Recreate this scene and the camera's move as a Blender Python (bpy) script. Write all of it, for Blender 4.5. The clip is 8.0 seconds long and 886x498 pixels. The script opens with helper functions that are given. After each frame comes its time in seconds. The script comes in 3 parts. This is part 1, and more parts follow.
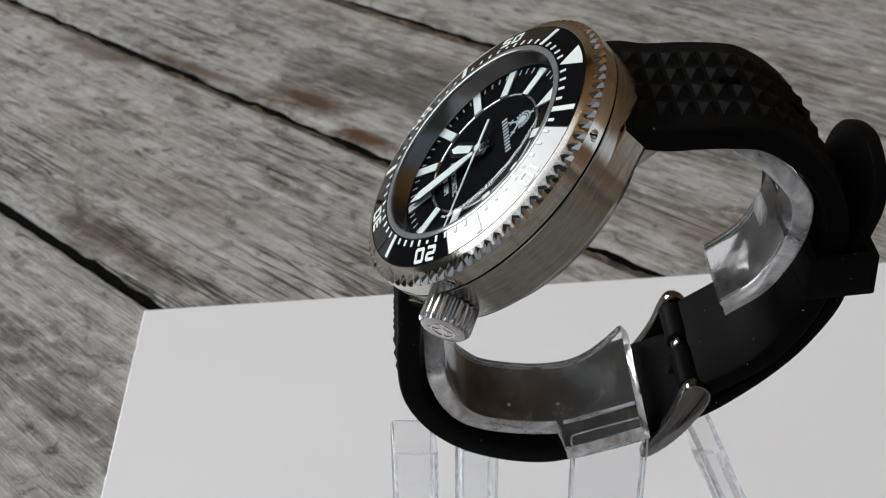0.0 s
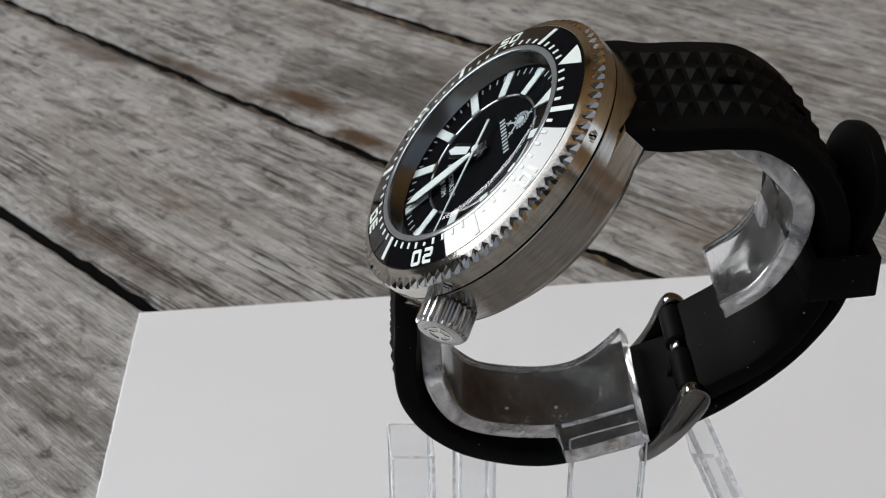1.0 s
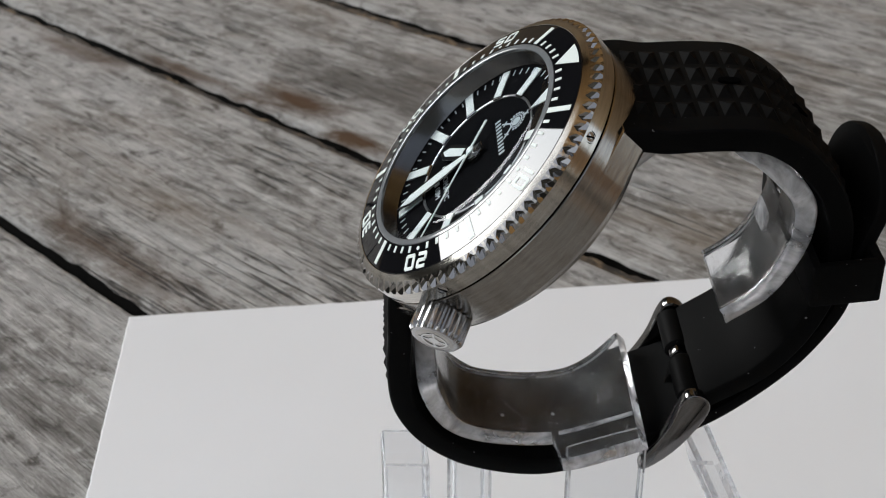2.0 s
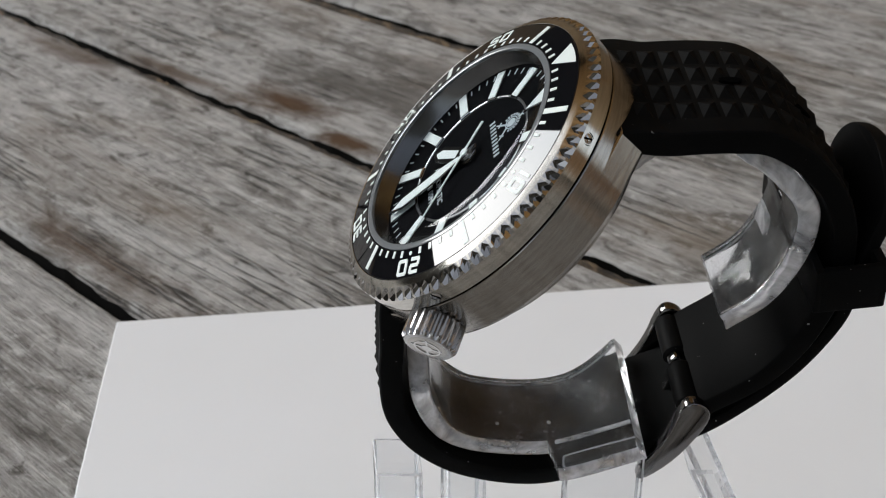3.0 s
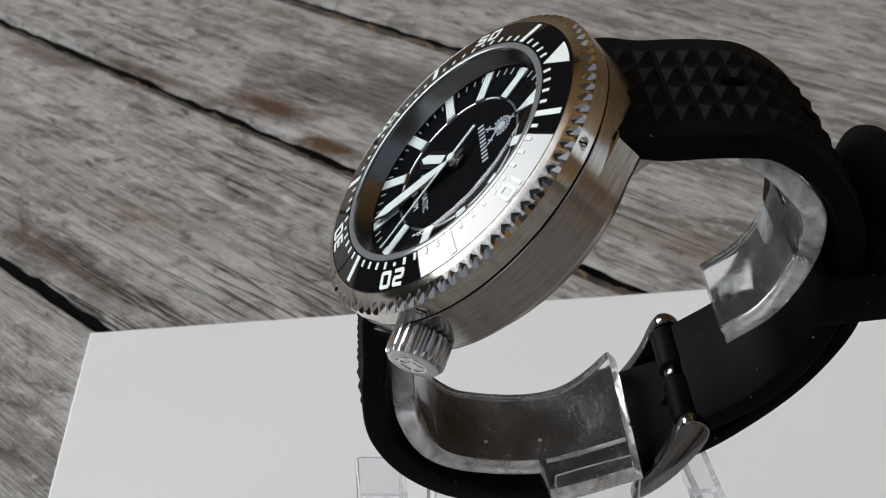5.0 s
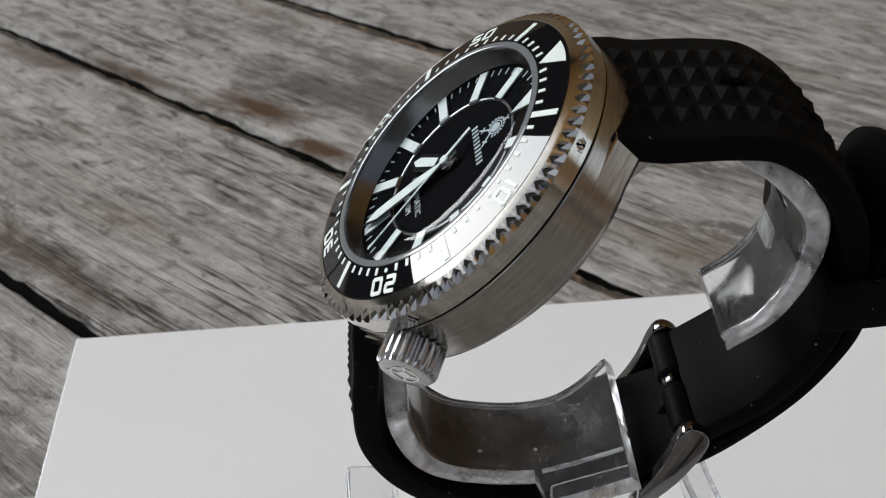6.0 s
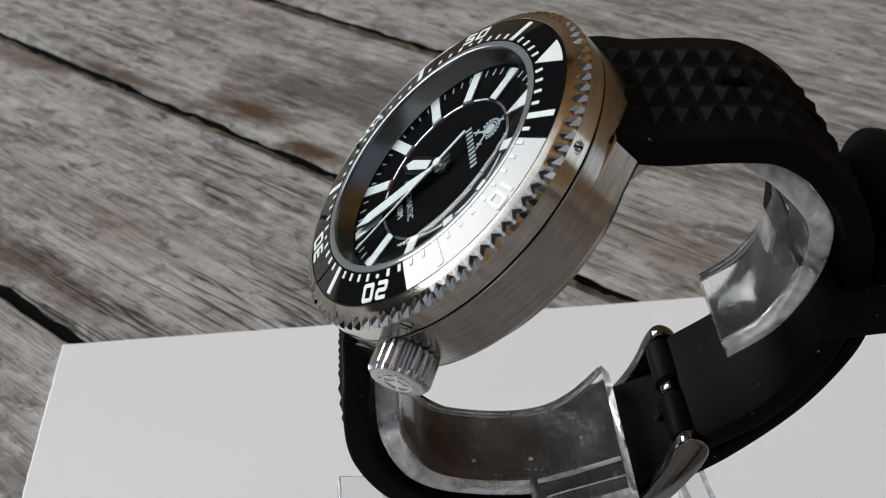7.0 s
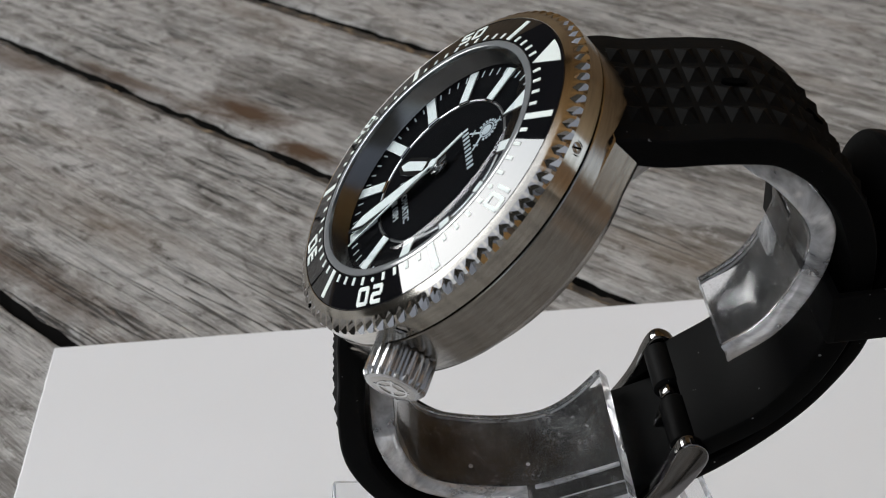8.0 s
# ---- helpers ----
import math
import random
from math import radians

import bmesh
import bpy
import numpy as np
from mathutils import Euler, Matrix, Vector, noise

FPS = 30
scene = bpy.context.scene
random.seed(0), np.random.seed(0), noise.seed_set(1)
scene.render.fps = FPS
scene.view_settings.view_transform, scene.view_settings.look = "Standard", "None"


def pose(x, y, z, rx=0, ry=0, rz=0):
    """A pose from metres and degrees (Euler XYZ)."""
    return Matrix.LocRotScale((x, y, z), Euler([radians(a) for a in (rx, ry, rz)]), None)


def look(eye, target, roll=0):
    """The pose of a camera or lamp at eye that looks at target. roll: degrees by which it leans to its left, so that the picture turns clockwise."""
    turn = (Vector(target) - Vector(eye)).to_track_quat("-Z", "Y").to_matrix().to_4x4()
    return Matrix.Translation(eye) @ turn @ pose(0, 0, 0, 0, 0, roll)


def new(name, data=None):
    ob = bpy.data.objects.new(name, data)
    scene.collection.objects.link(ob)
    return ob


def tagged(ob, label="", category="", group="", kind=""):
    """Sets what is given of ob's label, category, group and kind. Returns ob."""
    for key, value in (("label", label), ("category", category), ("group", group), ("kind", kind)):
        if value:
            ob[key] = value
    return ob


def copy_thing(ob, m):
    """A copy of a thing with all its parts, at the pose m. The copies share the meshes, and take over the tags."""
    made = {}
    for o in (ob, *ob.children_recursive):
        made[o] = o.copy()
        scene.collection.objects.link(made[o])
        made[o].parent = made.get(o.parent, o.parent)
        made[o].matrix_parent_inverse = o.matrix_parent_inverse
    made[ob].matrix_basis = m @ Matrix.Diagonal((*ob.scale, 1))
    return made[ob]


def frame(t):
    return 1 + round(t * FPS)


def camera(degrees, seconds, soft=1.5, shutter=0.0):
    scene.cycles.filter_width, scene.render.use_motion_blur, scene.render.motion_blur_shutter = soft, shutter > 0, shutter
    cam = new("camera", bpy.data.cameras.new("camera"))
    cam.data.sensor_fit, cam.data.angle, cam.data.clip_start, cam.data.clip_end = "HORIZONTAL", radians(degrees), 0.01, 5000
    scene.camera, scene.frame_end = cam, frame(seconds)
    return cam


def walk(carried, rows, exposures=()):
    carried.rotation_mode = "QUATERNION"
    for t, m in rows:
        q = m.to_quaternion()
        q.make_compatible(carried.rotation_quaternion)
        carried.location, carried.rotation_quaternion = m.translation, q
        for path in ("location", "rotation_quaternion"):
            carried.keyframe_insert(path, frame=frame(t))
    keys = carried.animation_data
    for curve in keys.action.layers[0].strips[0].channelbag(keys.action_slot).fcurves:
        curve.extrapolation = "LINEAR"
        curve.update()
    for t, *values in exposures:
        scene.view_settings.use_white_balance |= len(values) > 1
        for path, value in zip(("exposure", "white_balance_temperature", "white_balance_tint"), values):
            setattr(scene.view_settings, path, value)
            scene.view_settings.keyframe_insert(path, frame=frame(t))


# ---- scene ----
cam = camera(40.94, 8.0, soft=1.05)
walk(cam, [
    (0.0, look((0.00023, -0.01138, 0.12991), (-0.00227, 0.10250, 0.06727), -0.415)),
    (0.5, look((0.00022, -0.01076, 0.12964), (-0.00216, 0.10314, 0.06703), -0.395)),
    (1.0, look((0.00020, -0.00984, 0.12925), (-0.00199, 0.10409, 0.06668), -0.364)),
    (1.5, look((0.00018, -0.00847, 0.12866), (-0.00173, 0.10550, 0.06615), -0.317)),
    (3.0, look((0.00007, -0.00342, 0.12648), (-0.00073, 0.11070, 0.06422), -0.135)),
    (3.5, look((0.00004, -0.00166, 0.12572), (-0.00036, 0.11252, 0.06356), -0.067)),
    (4.0, look((0.00000, 0.00000, 0.12500), (0.00000, 0.11423, 0.06294), 0.000)),
    (4.5, look((-0.00004, 0.00169, 0.12426), (0.00038, 0.11598, 0.06230), 0.070)),
    (6.0, look((-0.00015, 0.00674, 0.12206), (0.00158, 0.12119, 0.06043), 0.296)),
    (6.5, look((-0.00019, 0.00834, 0.12136), (0.00198, 0.12284, 0.05984), 0.373)),
    (7.0, look((-0.00023, 0.00990, 0.12068), (0.00238, 0.12445, 0.05928), 0.450)),
    (7.5, look((-0.00025, 0.01097, 0.12021), (0.00267, 0.12556, 0.05889), 0.505)),
    (8.0, look((-0.00027, 0.01166, 0.11991), (0.00286, 0.12627, 0.05864), 0.541)),
])
cam.data.dof.use_dof = True
cam.data.dof.focus_distance = 0.132
cam.data.dof.aperture_fstop = 88

# ---- light: hazy low sun from the far left, open sky ----
SUN_AZ, SUN_EL = -58.0, 26.0
world = bpy.data.worlds.new("sky")
scene.world = world
world.use_nodes = True
wn = world.node_tree
sky = wn.nodes.new("ShaderNodeTexSky")
sky.sky_type = "NISHITA"
sky.sun_disc = False
sky.sun_elevation = radians(SUN_EL)
sky.sun_rotation = radians(SUN_AZ)
sky.air_density, sky.dust_density, sky.ozone_density = 1.0, 2.5, 1.5
wn.nodes["Background"].inputs["Strength"].default_value = 0.14
haze = wn.nodes.new("ShaderNodeHueSaturation")
haze.inputs["Saturation"].default_value = 0.35
wn.links.new(sky.outputs["Color"], haze.inputs["Color"])
wn.links.new(haze.outputs["Color"], wn.nodes["Background"].inputs["Color"])
sun_data = bpy.data.lights.new("sun", "SUN")
sun_data.energy, sun_data.angle, sun_data.color = 3.0, radians(48), (0.9, 0.965, 1.005)
sun = new("sun", sun_data)
az, el = radians(SUN_AZ), radians(SUN_EL)
toward = Vector((math.sin(az) * math.cos(el), math.cos(az) * math.cos(el), math.sin(el)))
sun.matrix_world = look(toward * 5, (0, 0, 0))
scene.view_settings.exposure = 0.53

# ---- building helpers (lengths of small things in millimetres) ----
MM = 0.001


def mesh_of(name, bm, smooth=35):
    """A mesh from a bmesh in millimetres; faces that meet at less than smooth degrees are shaded round."""
    bmesh.ops.recalc_face_normals(bm, faces=bm.faces)
    bmesh.ops.scale(bm, vec=(MM, MM, MM), verts=bm.verts)
    for f in bm.faces:
        f.smooth = smooth > 0
    for e in bm.edges:
        if len(e.link_faces) == 2 and e.calc_face_angle(0.0) > radians(smooth):
            e.smooth = False
    me = bpy.data.meshes.new(name)
    bm.to_mesh(me)
    bm.free()
    return me


def part(name, bm, material, parent=None, label="", smooth=35):
    ob = new(name, mesh_of(name, bm, smooth))
    ob.data.materials.append(material)
    ob.parent = parent
    return tagged(ob, label)


def again(ob, parent, m=None):
    """Another object on the same mesh."""
    o = new(ob.name.split(".")[0], ob.data)
    o.parent = parent
    if m is not None:
        o.matrix_basis = m
    return o


def empty(name, m=None):
    ob = new(name)
    ob.empty_display_size = 0.01
    if m is not None:
        ob.matrix_world = m
    return ob


def revolve(profile, n=180, closed=False):
    """A turned body about z from (radius, height) pairs."""
    bm = bmesh.new()
    rings = []
    for r, z in profile:
        if r < 1e-6:
            rings.append([bm.verts.new((0, 0, z))])
        else:
            rings.append([bm.verts.new((r * math.sin(2 * math.pi * i / n), r * math.cos(2 * math.pi * i / n), z)) for i in range(n)])
    pairs = list(zip(rings, rings[1:])) + ([(rings[-1], rings[0])] if closed else [])
    for a, b in pairs:
        for i in range(n):
            j = (i + 1) % n
            if len(a) == 1 and len(b) == 1:
                continue
            if len(a) == 1:
                bm.faces.new((a[0], b[i], b[j]))
            elif len(b) == 1:
                bm.faces.new((a[i], a[j], b[0]))
            else:
                bm.faces.new((a[i], a[j], b[j], b[i]))
    return bm


def slab(points, z0, z1, bm=None, bevel=0.0):
    """A plate with the outline given in x, y, from z0 to z1; the top edge is chamfered by bevel."""
    bm = bm or bmesh.new()
    cx = sum(p[0] for p in points) / len(points)
    cy = sum(p[1] for p in points) / len(points)

    def ring(z, inset):
        out = []
        for x, y in points:
            d = math.hypot(x - cx, y - cy) or 1
            k = max(0.0, 1 - inset / d)
            out.append(bm.verts.new((cx + (x - cx) * k, cy + (y - cy) * k, z)))
        return out
    rings = [ring(z0, 0), ring(z1 - bevel, 0)]
    if bevel > 0:
        rings.append(ring(z1, bevel))
    bm.faces.new(rings[0])
    bm.faces.new(rings[-1])
    n = len(points)
    for a, b in zip(rings, rings[1:]):
        for i in range(n):
            bm.faces.new((a[i], a[(i + 1) % n], b[(i + 1) % n], b[i]))
    return bm


def box(x0, x1, y0, y1, z0, z1, bevel=0.0, segments=2):
    bm = bmesh.new()
    bmesh.ops.create_cube(bm, size=1)
    for v in bm.verts:
        v.co = Vector((x0 + (v.co.x + 0.5) * (x1 - x0), y0 + (v.co.y + 0.5) * (y1 - y0), z0 + (v.co.z + 0.5) * (z1 - z0)))
    if bevel:
        bmesh.ops.bevel(bm, geom=bm.edges[:], offset=bevel, segments=segments, profile=0.5, affect="EDGES")
    return bm


def curve_through(points, step=0.5):
    """Evenly spaced points on a smooth curve through 2D points."""
    P = [Vector(p) for p in points]
    P = [2 * P[0] - P[1]] + P + [2 * P[-1] - P[-2]]
    fine = []
    for i in range(1, len(P) - 2):
        a, b, c, d = P[i - 1:i + 3]
        for k in range(24):
            t = k / 24
            fine.append(0.5 * (2 * b + (c - a) * t + (2 * a - 5 * b + 4 * c - d) * t * t + (3 * b - a - 3 * c + d) * t ** 3))
    fine.append(P[-2])
    total = sum((q - p).length for p, q in zip(fine, fine[1:]))
    n = max(2, round(total / step))
    out, run, k = [fine[0]], 0.0, 0
    for i in range(1, n):
        want = total * i / n
        while run + (fine[k + 1] - fine[k]).length < want:
            run += (fine[k + 1] - fine[k]).length
            k += 1
        seg = fine[k + 1] - fine[k]
        out.append(fine[k] + seg * ((want - run) / seg.length))
    out.append(fine[-1])
    return out


def ribbon(path, section, side=1, caps=True):
    """A band swept along a path in the y-z plane. section(i, s) gives the cross-section at step i as (across, outward)
    pairs, with s from 0 to 1; outward is to the left of the path for side 1."""
    bm = bmesh.new()
    rings = []
    n = len(path)
    for i, p in enumerate(path):
        t = (path[min(i + 1, n - 1)] - path[max(i - 1, 0)]).normalized()
        out = Vector((-t.y, t.x)) * side
        rings.append([bm.verts.new((a, p.x + out.x * h, p.y + out.y * h)) for a, h in section(i, i / (n - 1))])
    m = len(rings[0])
    for a, b in zip(rings, rings[1:]):
        for k in range(m):
            bm.faces.new((a[k], a[(k + 1) % m], b[(k + 1) % m], b[k]))
    if caps:
        bm.faces.new(rings[0])
        bm.faces.new(rings[-1])
    return bm


def rounded(half, low, high, r=0.6, k=3):
    """A rounded cross-section from -half to half across and from low to high outward."""
    pts = []
    for cx, cy, a0 in ((half - r, high - r, 0), (-half + r, high - r, 90), (-half + r, low + r, 180), (half - r, low + r, 270)):
        for i in range(k + 1):
            a = radians(a0 + 90 * i / k)
            pts.append((cx + r * math.cos(a), cy + r * math.sin(a)))
    return pts


# ---- materials ----
def material(name, color=(0.5, 0.5, 0.5), rough=0.5, metal=0.0, **extra):
    m = bpy.data.materials.new(name)
    m.use_nodes = True
    b = m.node_tree.nodes["Principled BSDF"]
    b.inputs["Base Color"].default_value = (*color, 1)
    b.inputs["Roughness"].default_value = rough
    b.inputs["Metallic"].default_value = metal
    for key, value in extra.items():
        b.inputs[key.replace("_", " ")].default_value = value
    return m


class Nodes:
    """Shorter ways of building a node tree."""

    def __init__(self, m):
        self.tree = m.node_tree
        self.bsdf = self.tree.nodes.get("Principled BSDF")

    def add(self, kind, links=()):
        n = self.tree.nodes.new("ShaderNode" + kind)
        for socket, source in links:
            self.tree.links.new(source, n.inputs[socket])
        return n

    def coords(self, scale=(1, 1, 1), rot=(0, 0, 0), out="Object"):
        tc = self.add("TexCoord")
        mp = self.add("Mapping", [("Vector", tc.outputs[out])])
        mp.inputs["Scale"].default_value = scale
        mp.inputs["Rotation"].default_value = rot
        return mp.outputs[0]

    def noise(self, vec, scale, detail=6, rough=0.6, distort=0.0):
        n = self.add("TexNoise", [("Vector", vec)])
        n.inputs["Scale"].default_value, n.inputs["Detail"].default_value = scale, detail
        n.inputs["Roughness"].default_value, n.inputs["Distortion"].default_value = rough, distort
        return n.outputs["Fac"]

    def ramp(self, fac, stops):
        r = self.add("ValToRGB", [("Fac", fac)])
        while len(r.color_ramp.elements) < len(stops):
            r.color_ramp.elements.new(0.5)
        for e, (p, c) in zip(r.color_ramp.elements, stops):
            e.position = p
            e.color = (*c, 1) if not isinstance(c, (int, float)) else (c, c, c, 1)
        return r.outputs["Color"]

    def mix(self, fac, a, b, mode="MIX"):
        n = self.tree.nodes.new("ShaderNodeMix")
        n.data_type, n.blend_type = "RGBA", mode
        for sock, v in ((n.inputs[0], fac), (n.inputs[6], a), (n.inputs[7], b)):
            if isinstance(v, bpy.types.NodeSocket):
                self.tree.links.new(v, sock)
            elif isinstance(v, (int, float)) and sock.type == "VALUE":
                sock.default_value = v
            else:
                sock.default_value = (*v, 1) if not isinstance(v, (int, float)) else (v, v, v, 1)
        return n.outputs[2]

    def math(self, op, a, b=0.0):
        n = self.tree.nodes.new("ShaderNodeMath")
        n.operation = op
        for sock, v in ((n.inputs[0], a), (n.inputs[1], b)):
            if isinstance(v, bpy.types.NodeSocket):
                self.tree.links.new(v, sock)
            else:
                sock.default_value = v
        return n.outputs[0]

    def bump(self, height, strength=0.3, distance=0.0005, normal=None):
        n = self.tree.nodes.new("ShaderNodeBump")
        n.inputs["Strength"].default_value, n.inputs["Distance"].default_value = strength, distance
        self.tree.links.new(height, n.inputs["Height"])
        if normal is not None:
            self.tree.links.new(normal, n.inputs["Normal"])
        return n.outputs["Normal"]

    def set(self, name, value):
        if isinstance(value, bpy.types.NodeSocket):
            self.tree.links.new(value, self.bsdf.inputs[name])
        else:
            self.bsdf.inputs[name].default_value = value


def weathered_wood(name="weathered_grey_wood", stains=()):
    m = material(name, rough=0.82)
    n = Nodes(m)
    rnd = n.add("ObjectInfo").outputs["Random"]
    shift = n.add("CombineXYZ")
    n.tree.links.new(n.math("MULTIPLY", rnd, 37.0), shift.inputs[0])
    n.tree.links.new(n.math("MULTIPLY", rnd, 11.0), shift.inputs[2])
    tc = n.add("TexCoord").outputs["Object"]
    moved = n.add("VectorMath", [(0, tc), (1, shift.outputs[0])])
    base = moved.outputs[0]

    def stretched(x, y):
        mp = n.add("Mapping", [("Vector", base)])
        mp.inputs["Scale"].default_value = (x, y, y)
        return mp.outputs[0]
    warp = n.noise(stretched(9, 40), 1.0, 2, 0.5)
    streak = n.noise(stretched(34, 460), 1.0, 7, 0.68, 0.35)
    fine = n.noise(stretched(110, 1700), 1.0, 5, 0.7, 0.3)
    blotch = n.noise(stretched(52, 105), 1.0, 6, 0.66, 0.6)
    cloud = n.noise(stretched(20, 50), 1.0, 4, 0.6, 0.3)
    patch = n.noise(stretched(11, 30), 1.0, 4, 0.6, 0.4)
    speck = n.noise(stretched(300, 600), 1.0, 4, 0.6)
    small = n.noise(stretched(130, 270), 1.0, 5, 0.7, 0.5)
    col = n.ramp(streak, [(0.36, (0.1, 0.092, 0.082)), (0.46, (0.25, 0.237, 0.222)), (0.54, (0.38, 0.366, 0.348)), (0.64, (0.56, 0.548, 0.53))])
    col = n.mix(0.42, col, n.ramp(fine, [(0.36, (0.06, 0.053, 0.046)), (0.46, (0.27, 0.256, 0.238)), (0.54, (0.4, 0.386, 0.365)), (0.64, (0.68, 0.665, 0.64))]))
    col = n.mix(n.ramp(cloud, [(0.46, 0.0), (0.7, 0.7)]), col, (0.5, 0.49, 0.475))
    col = n.mix(n.ramp(cloud, [(0.28, 0.7), (0.46, 0.0)]), col, (0.15, 0.137, 0.122))
    col = n.mix(n.ramp(blotch, [(0.52, 0.0), (0.7, 0.75)]), col, (0.5, 0.488, 0.47))
    col = n.mix(n.ramp(blotch, [(0.3, 0.8), (0.46, 0.0)]), col, (0.1, 0.09, 0.078))
    col = n.mix(n.ramp(small, [(0.32, 0.9), (0.46, 0.0)]), col, (0.085, 0.077, 0.067))
    col = n.mix(n.ramp(small, [(0.54, 0.0), (0.68, 0.7)]), col, (0.62, 0.608, 0.59))
    col = n.mix(n.ramp(patch, [(0.56, 0.0), (0.74, 0.5)]), col, (0.22, 0.165, 0.115))
    col = n.mix(n.ramp(speck, [(0.24, 0.7), (0.34, 0.0)]), col, (0.06, 0.053, 0.046))
    for x, y, lx, ly, depth, *tone in stains:
        mp = n.add("Mapping", [("Vector", tc)])
        mp.vector_type = "POINT"
        mp.inputs["Location"].default_value = (-x / lx, -y / ly, 0)
        mp.inputs["Scale"].default_value = (1 / lx, 1 / ly, 0)
        near = n.add("VectorMath", [(0, mp.outputs[0])])
        near.operation = "LENGTH"
        ragged = n.math("ADD", near.outputs["Value"], n.math("MULTIPLY", n.math("SUBTRACT", blotch, 0.5), 1.6))
        col = n.mix(n.ramp(ragged, [(0.25, depth), (1.0, 0.0)]), col, tone[0] if tone else (0.085, 0.045, 0.02))
    # drying cracks along the grain
    crack = n.noise(stretched(10, 260), 1.0, 3, 0.5, 0.2)
    line = n.math("ABSOLUTE", n.math("SUBTRACT", crack, 0.5))
    gate = n.ramp(n.noise(stretched(18, 24), 1.0, 2, 0.5), [(0.5, 0.0), (0.6, 1.0)])
    cracks = n.math("MULTIPLY", n.ramp(line, [(0.0, 1.0), (0.02, 0.0)]), gate)
    col = n.mix(n.math("MULTIPLY", cracks, 0.85), col, (0.022, 0.018, 0.015))
    n.set("Base Color", col)
    n.set("Roughness", n.ramp(streak, [(0.3, 0.95), (0.7, 0.7)]))
    h = n.math("ADD", n.math("MULTIPLY", streak, 1.0), n.math("MULTIPLY", fine, 0.5))
    h = n.math("SUBTRACT", h, n.math("MULTIPLY", cracks, 0.8))
    n.set("Normal", n.bump(h, 0.9, 0.0014))
    n.set("Specular IOR Level", 0.25)
    return m


def stain_wood():
    m = material("brown_knot_wood", rough=0.8)
    n = Nodes(m)
    v = n.coords((90, 380, 380))
    a = n.noise(v, 1.0, 6, 0.65, 0.8)
    n.set("Base Color", n.ramp(a, [(0.36, (0.014, 0.01, 0.007)), (0.52, (0.05, 0.035, 0.022)), (0.64, (0.24, 0.165, 0.095))]))
    n.set("Normal", n.bump(a, 0.7, 0.001))
    return m


def card_stock():
    m = material("white_card", (0.79, 0.79, 0.80), 0.5)
    n = Nodes(m)
    a = n.noise(n.coords((1, 1, 1)), 900, 3, 0.5)
    b = n.noise(n.coords((1, 1, 1)), 14, 3, 0.5)
    n.set("Base Color", n.mix(n.ramp(b, [(0.35, 0.0), (0.7, 1.0)]), (0.78, 0.785, 0.805), (0.75, 0.755, 0.765)))
    n.set("Normal", n.bump(a, 0.08, 0.0001))
    return m


def brushed_steel(name, rough=0.17, grain=0.2, color=(0.46, 0.435, 0.4)):
    """Fine lines run round the z axis."""
    m = material(name, color, rough, 1.0)
    n = Nodes(m)
    lines = n.noise(n.coords((90, 90, 9000)), 1.0, 3, 0.7)
    lines2 = n.noise(n.coords((260, 260, 2600)), 1.0, 4, 0.6)
    n.set("Base Color", n.mix(n.ramp(lines2, [(0.3, 0.0), (0.7, 1.0)]), color, tuple(c * 0.7 for c in color)))
    n.set("Roughness", n.math("ADD", n.math("MULTIPLY", lines, 0.16), rough - 0.08))
    n.set("Normal", n.bump(n.math("ADD", lines, n.math("MULTIPLY", lines2, 0.7)), grain, 0.00006))
    n.set("Anisotropic", 0.85)
    n.set("Anisotropic Rotation", 0.25)
    tan = n.add("Tangent")
    tan.direction_type, tan.axis = "RADIAL", "Z"
    n.tree.links.new(tan.outputs[0], n.bsdf.inputs["Tangent"])
    return m


def rubber_black():
    m = material("black_rubber", (0.011, 0.011, 0.0115), 0.5)
    n = Nodes(m)
    a = n.noise(n.coords(), 2600, 3, 0.6)
    b = n.noise(n.coords(), 130, 4, 0.6)
    dust = n.noise(n.coords(), 1500, 1, 0.4)
    col = n.mix(n.ramp(b, [(0.35, 0.0), (0.75, 1.0)]), (0.0036, 0.0036, 0.0037), (0.0062, 0.0062, 0.006))
    col = n.mix(n.ramp(dust, [(0.79, 0.0), (0.82, 0.6)]), col, (0.35, 0.35, 0.35))
    n.set("Base Color", col)
    n.set("Roughness", n.ramp(b, [(0.3, 0.46), (0.7, 0.62)]))
    n.set("Specular IOR Level", 0.04)
    n.set("Normal", n.bump(a, 0.12, 0.0001))
    return m


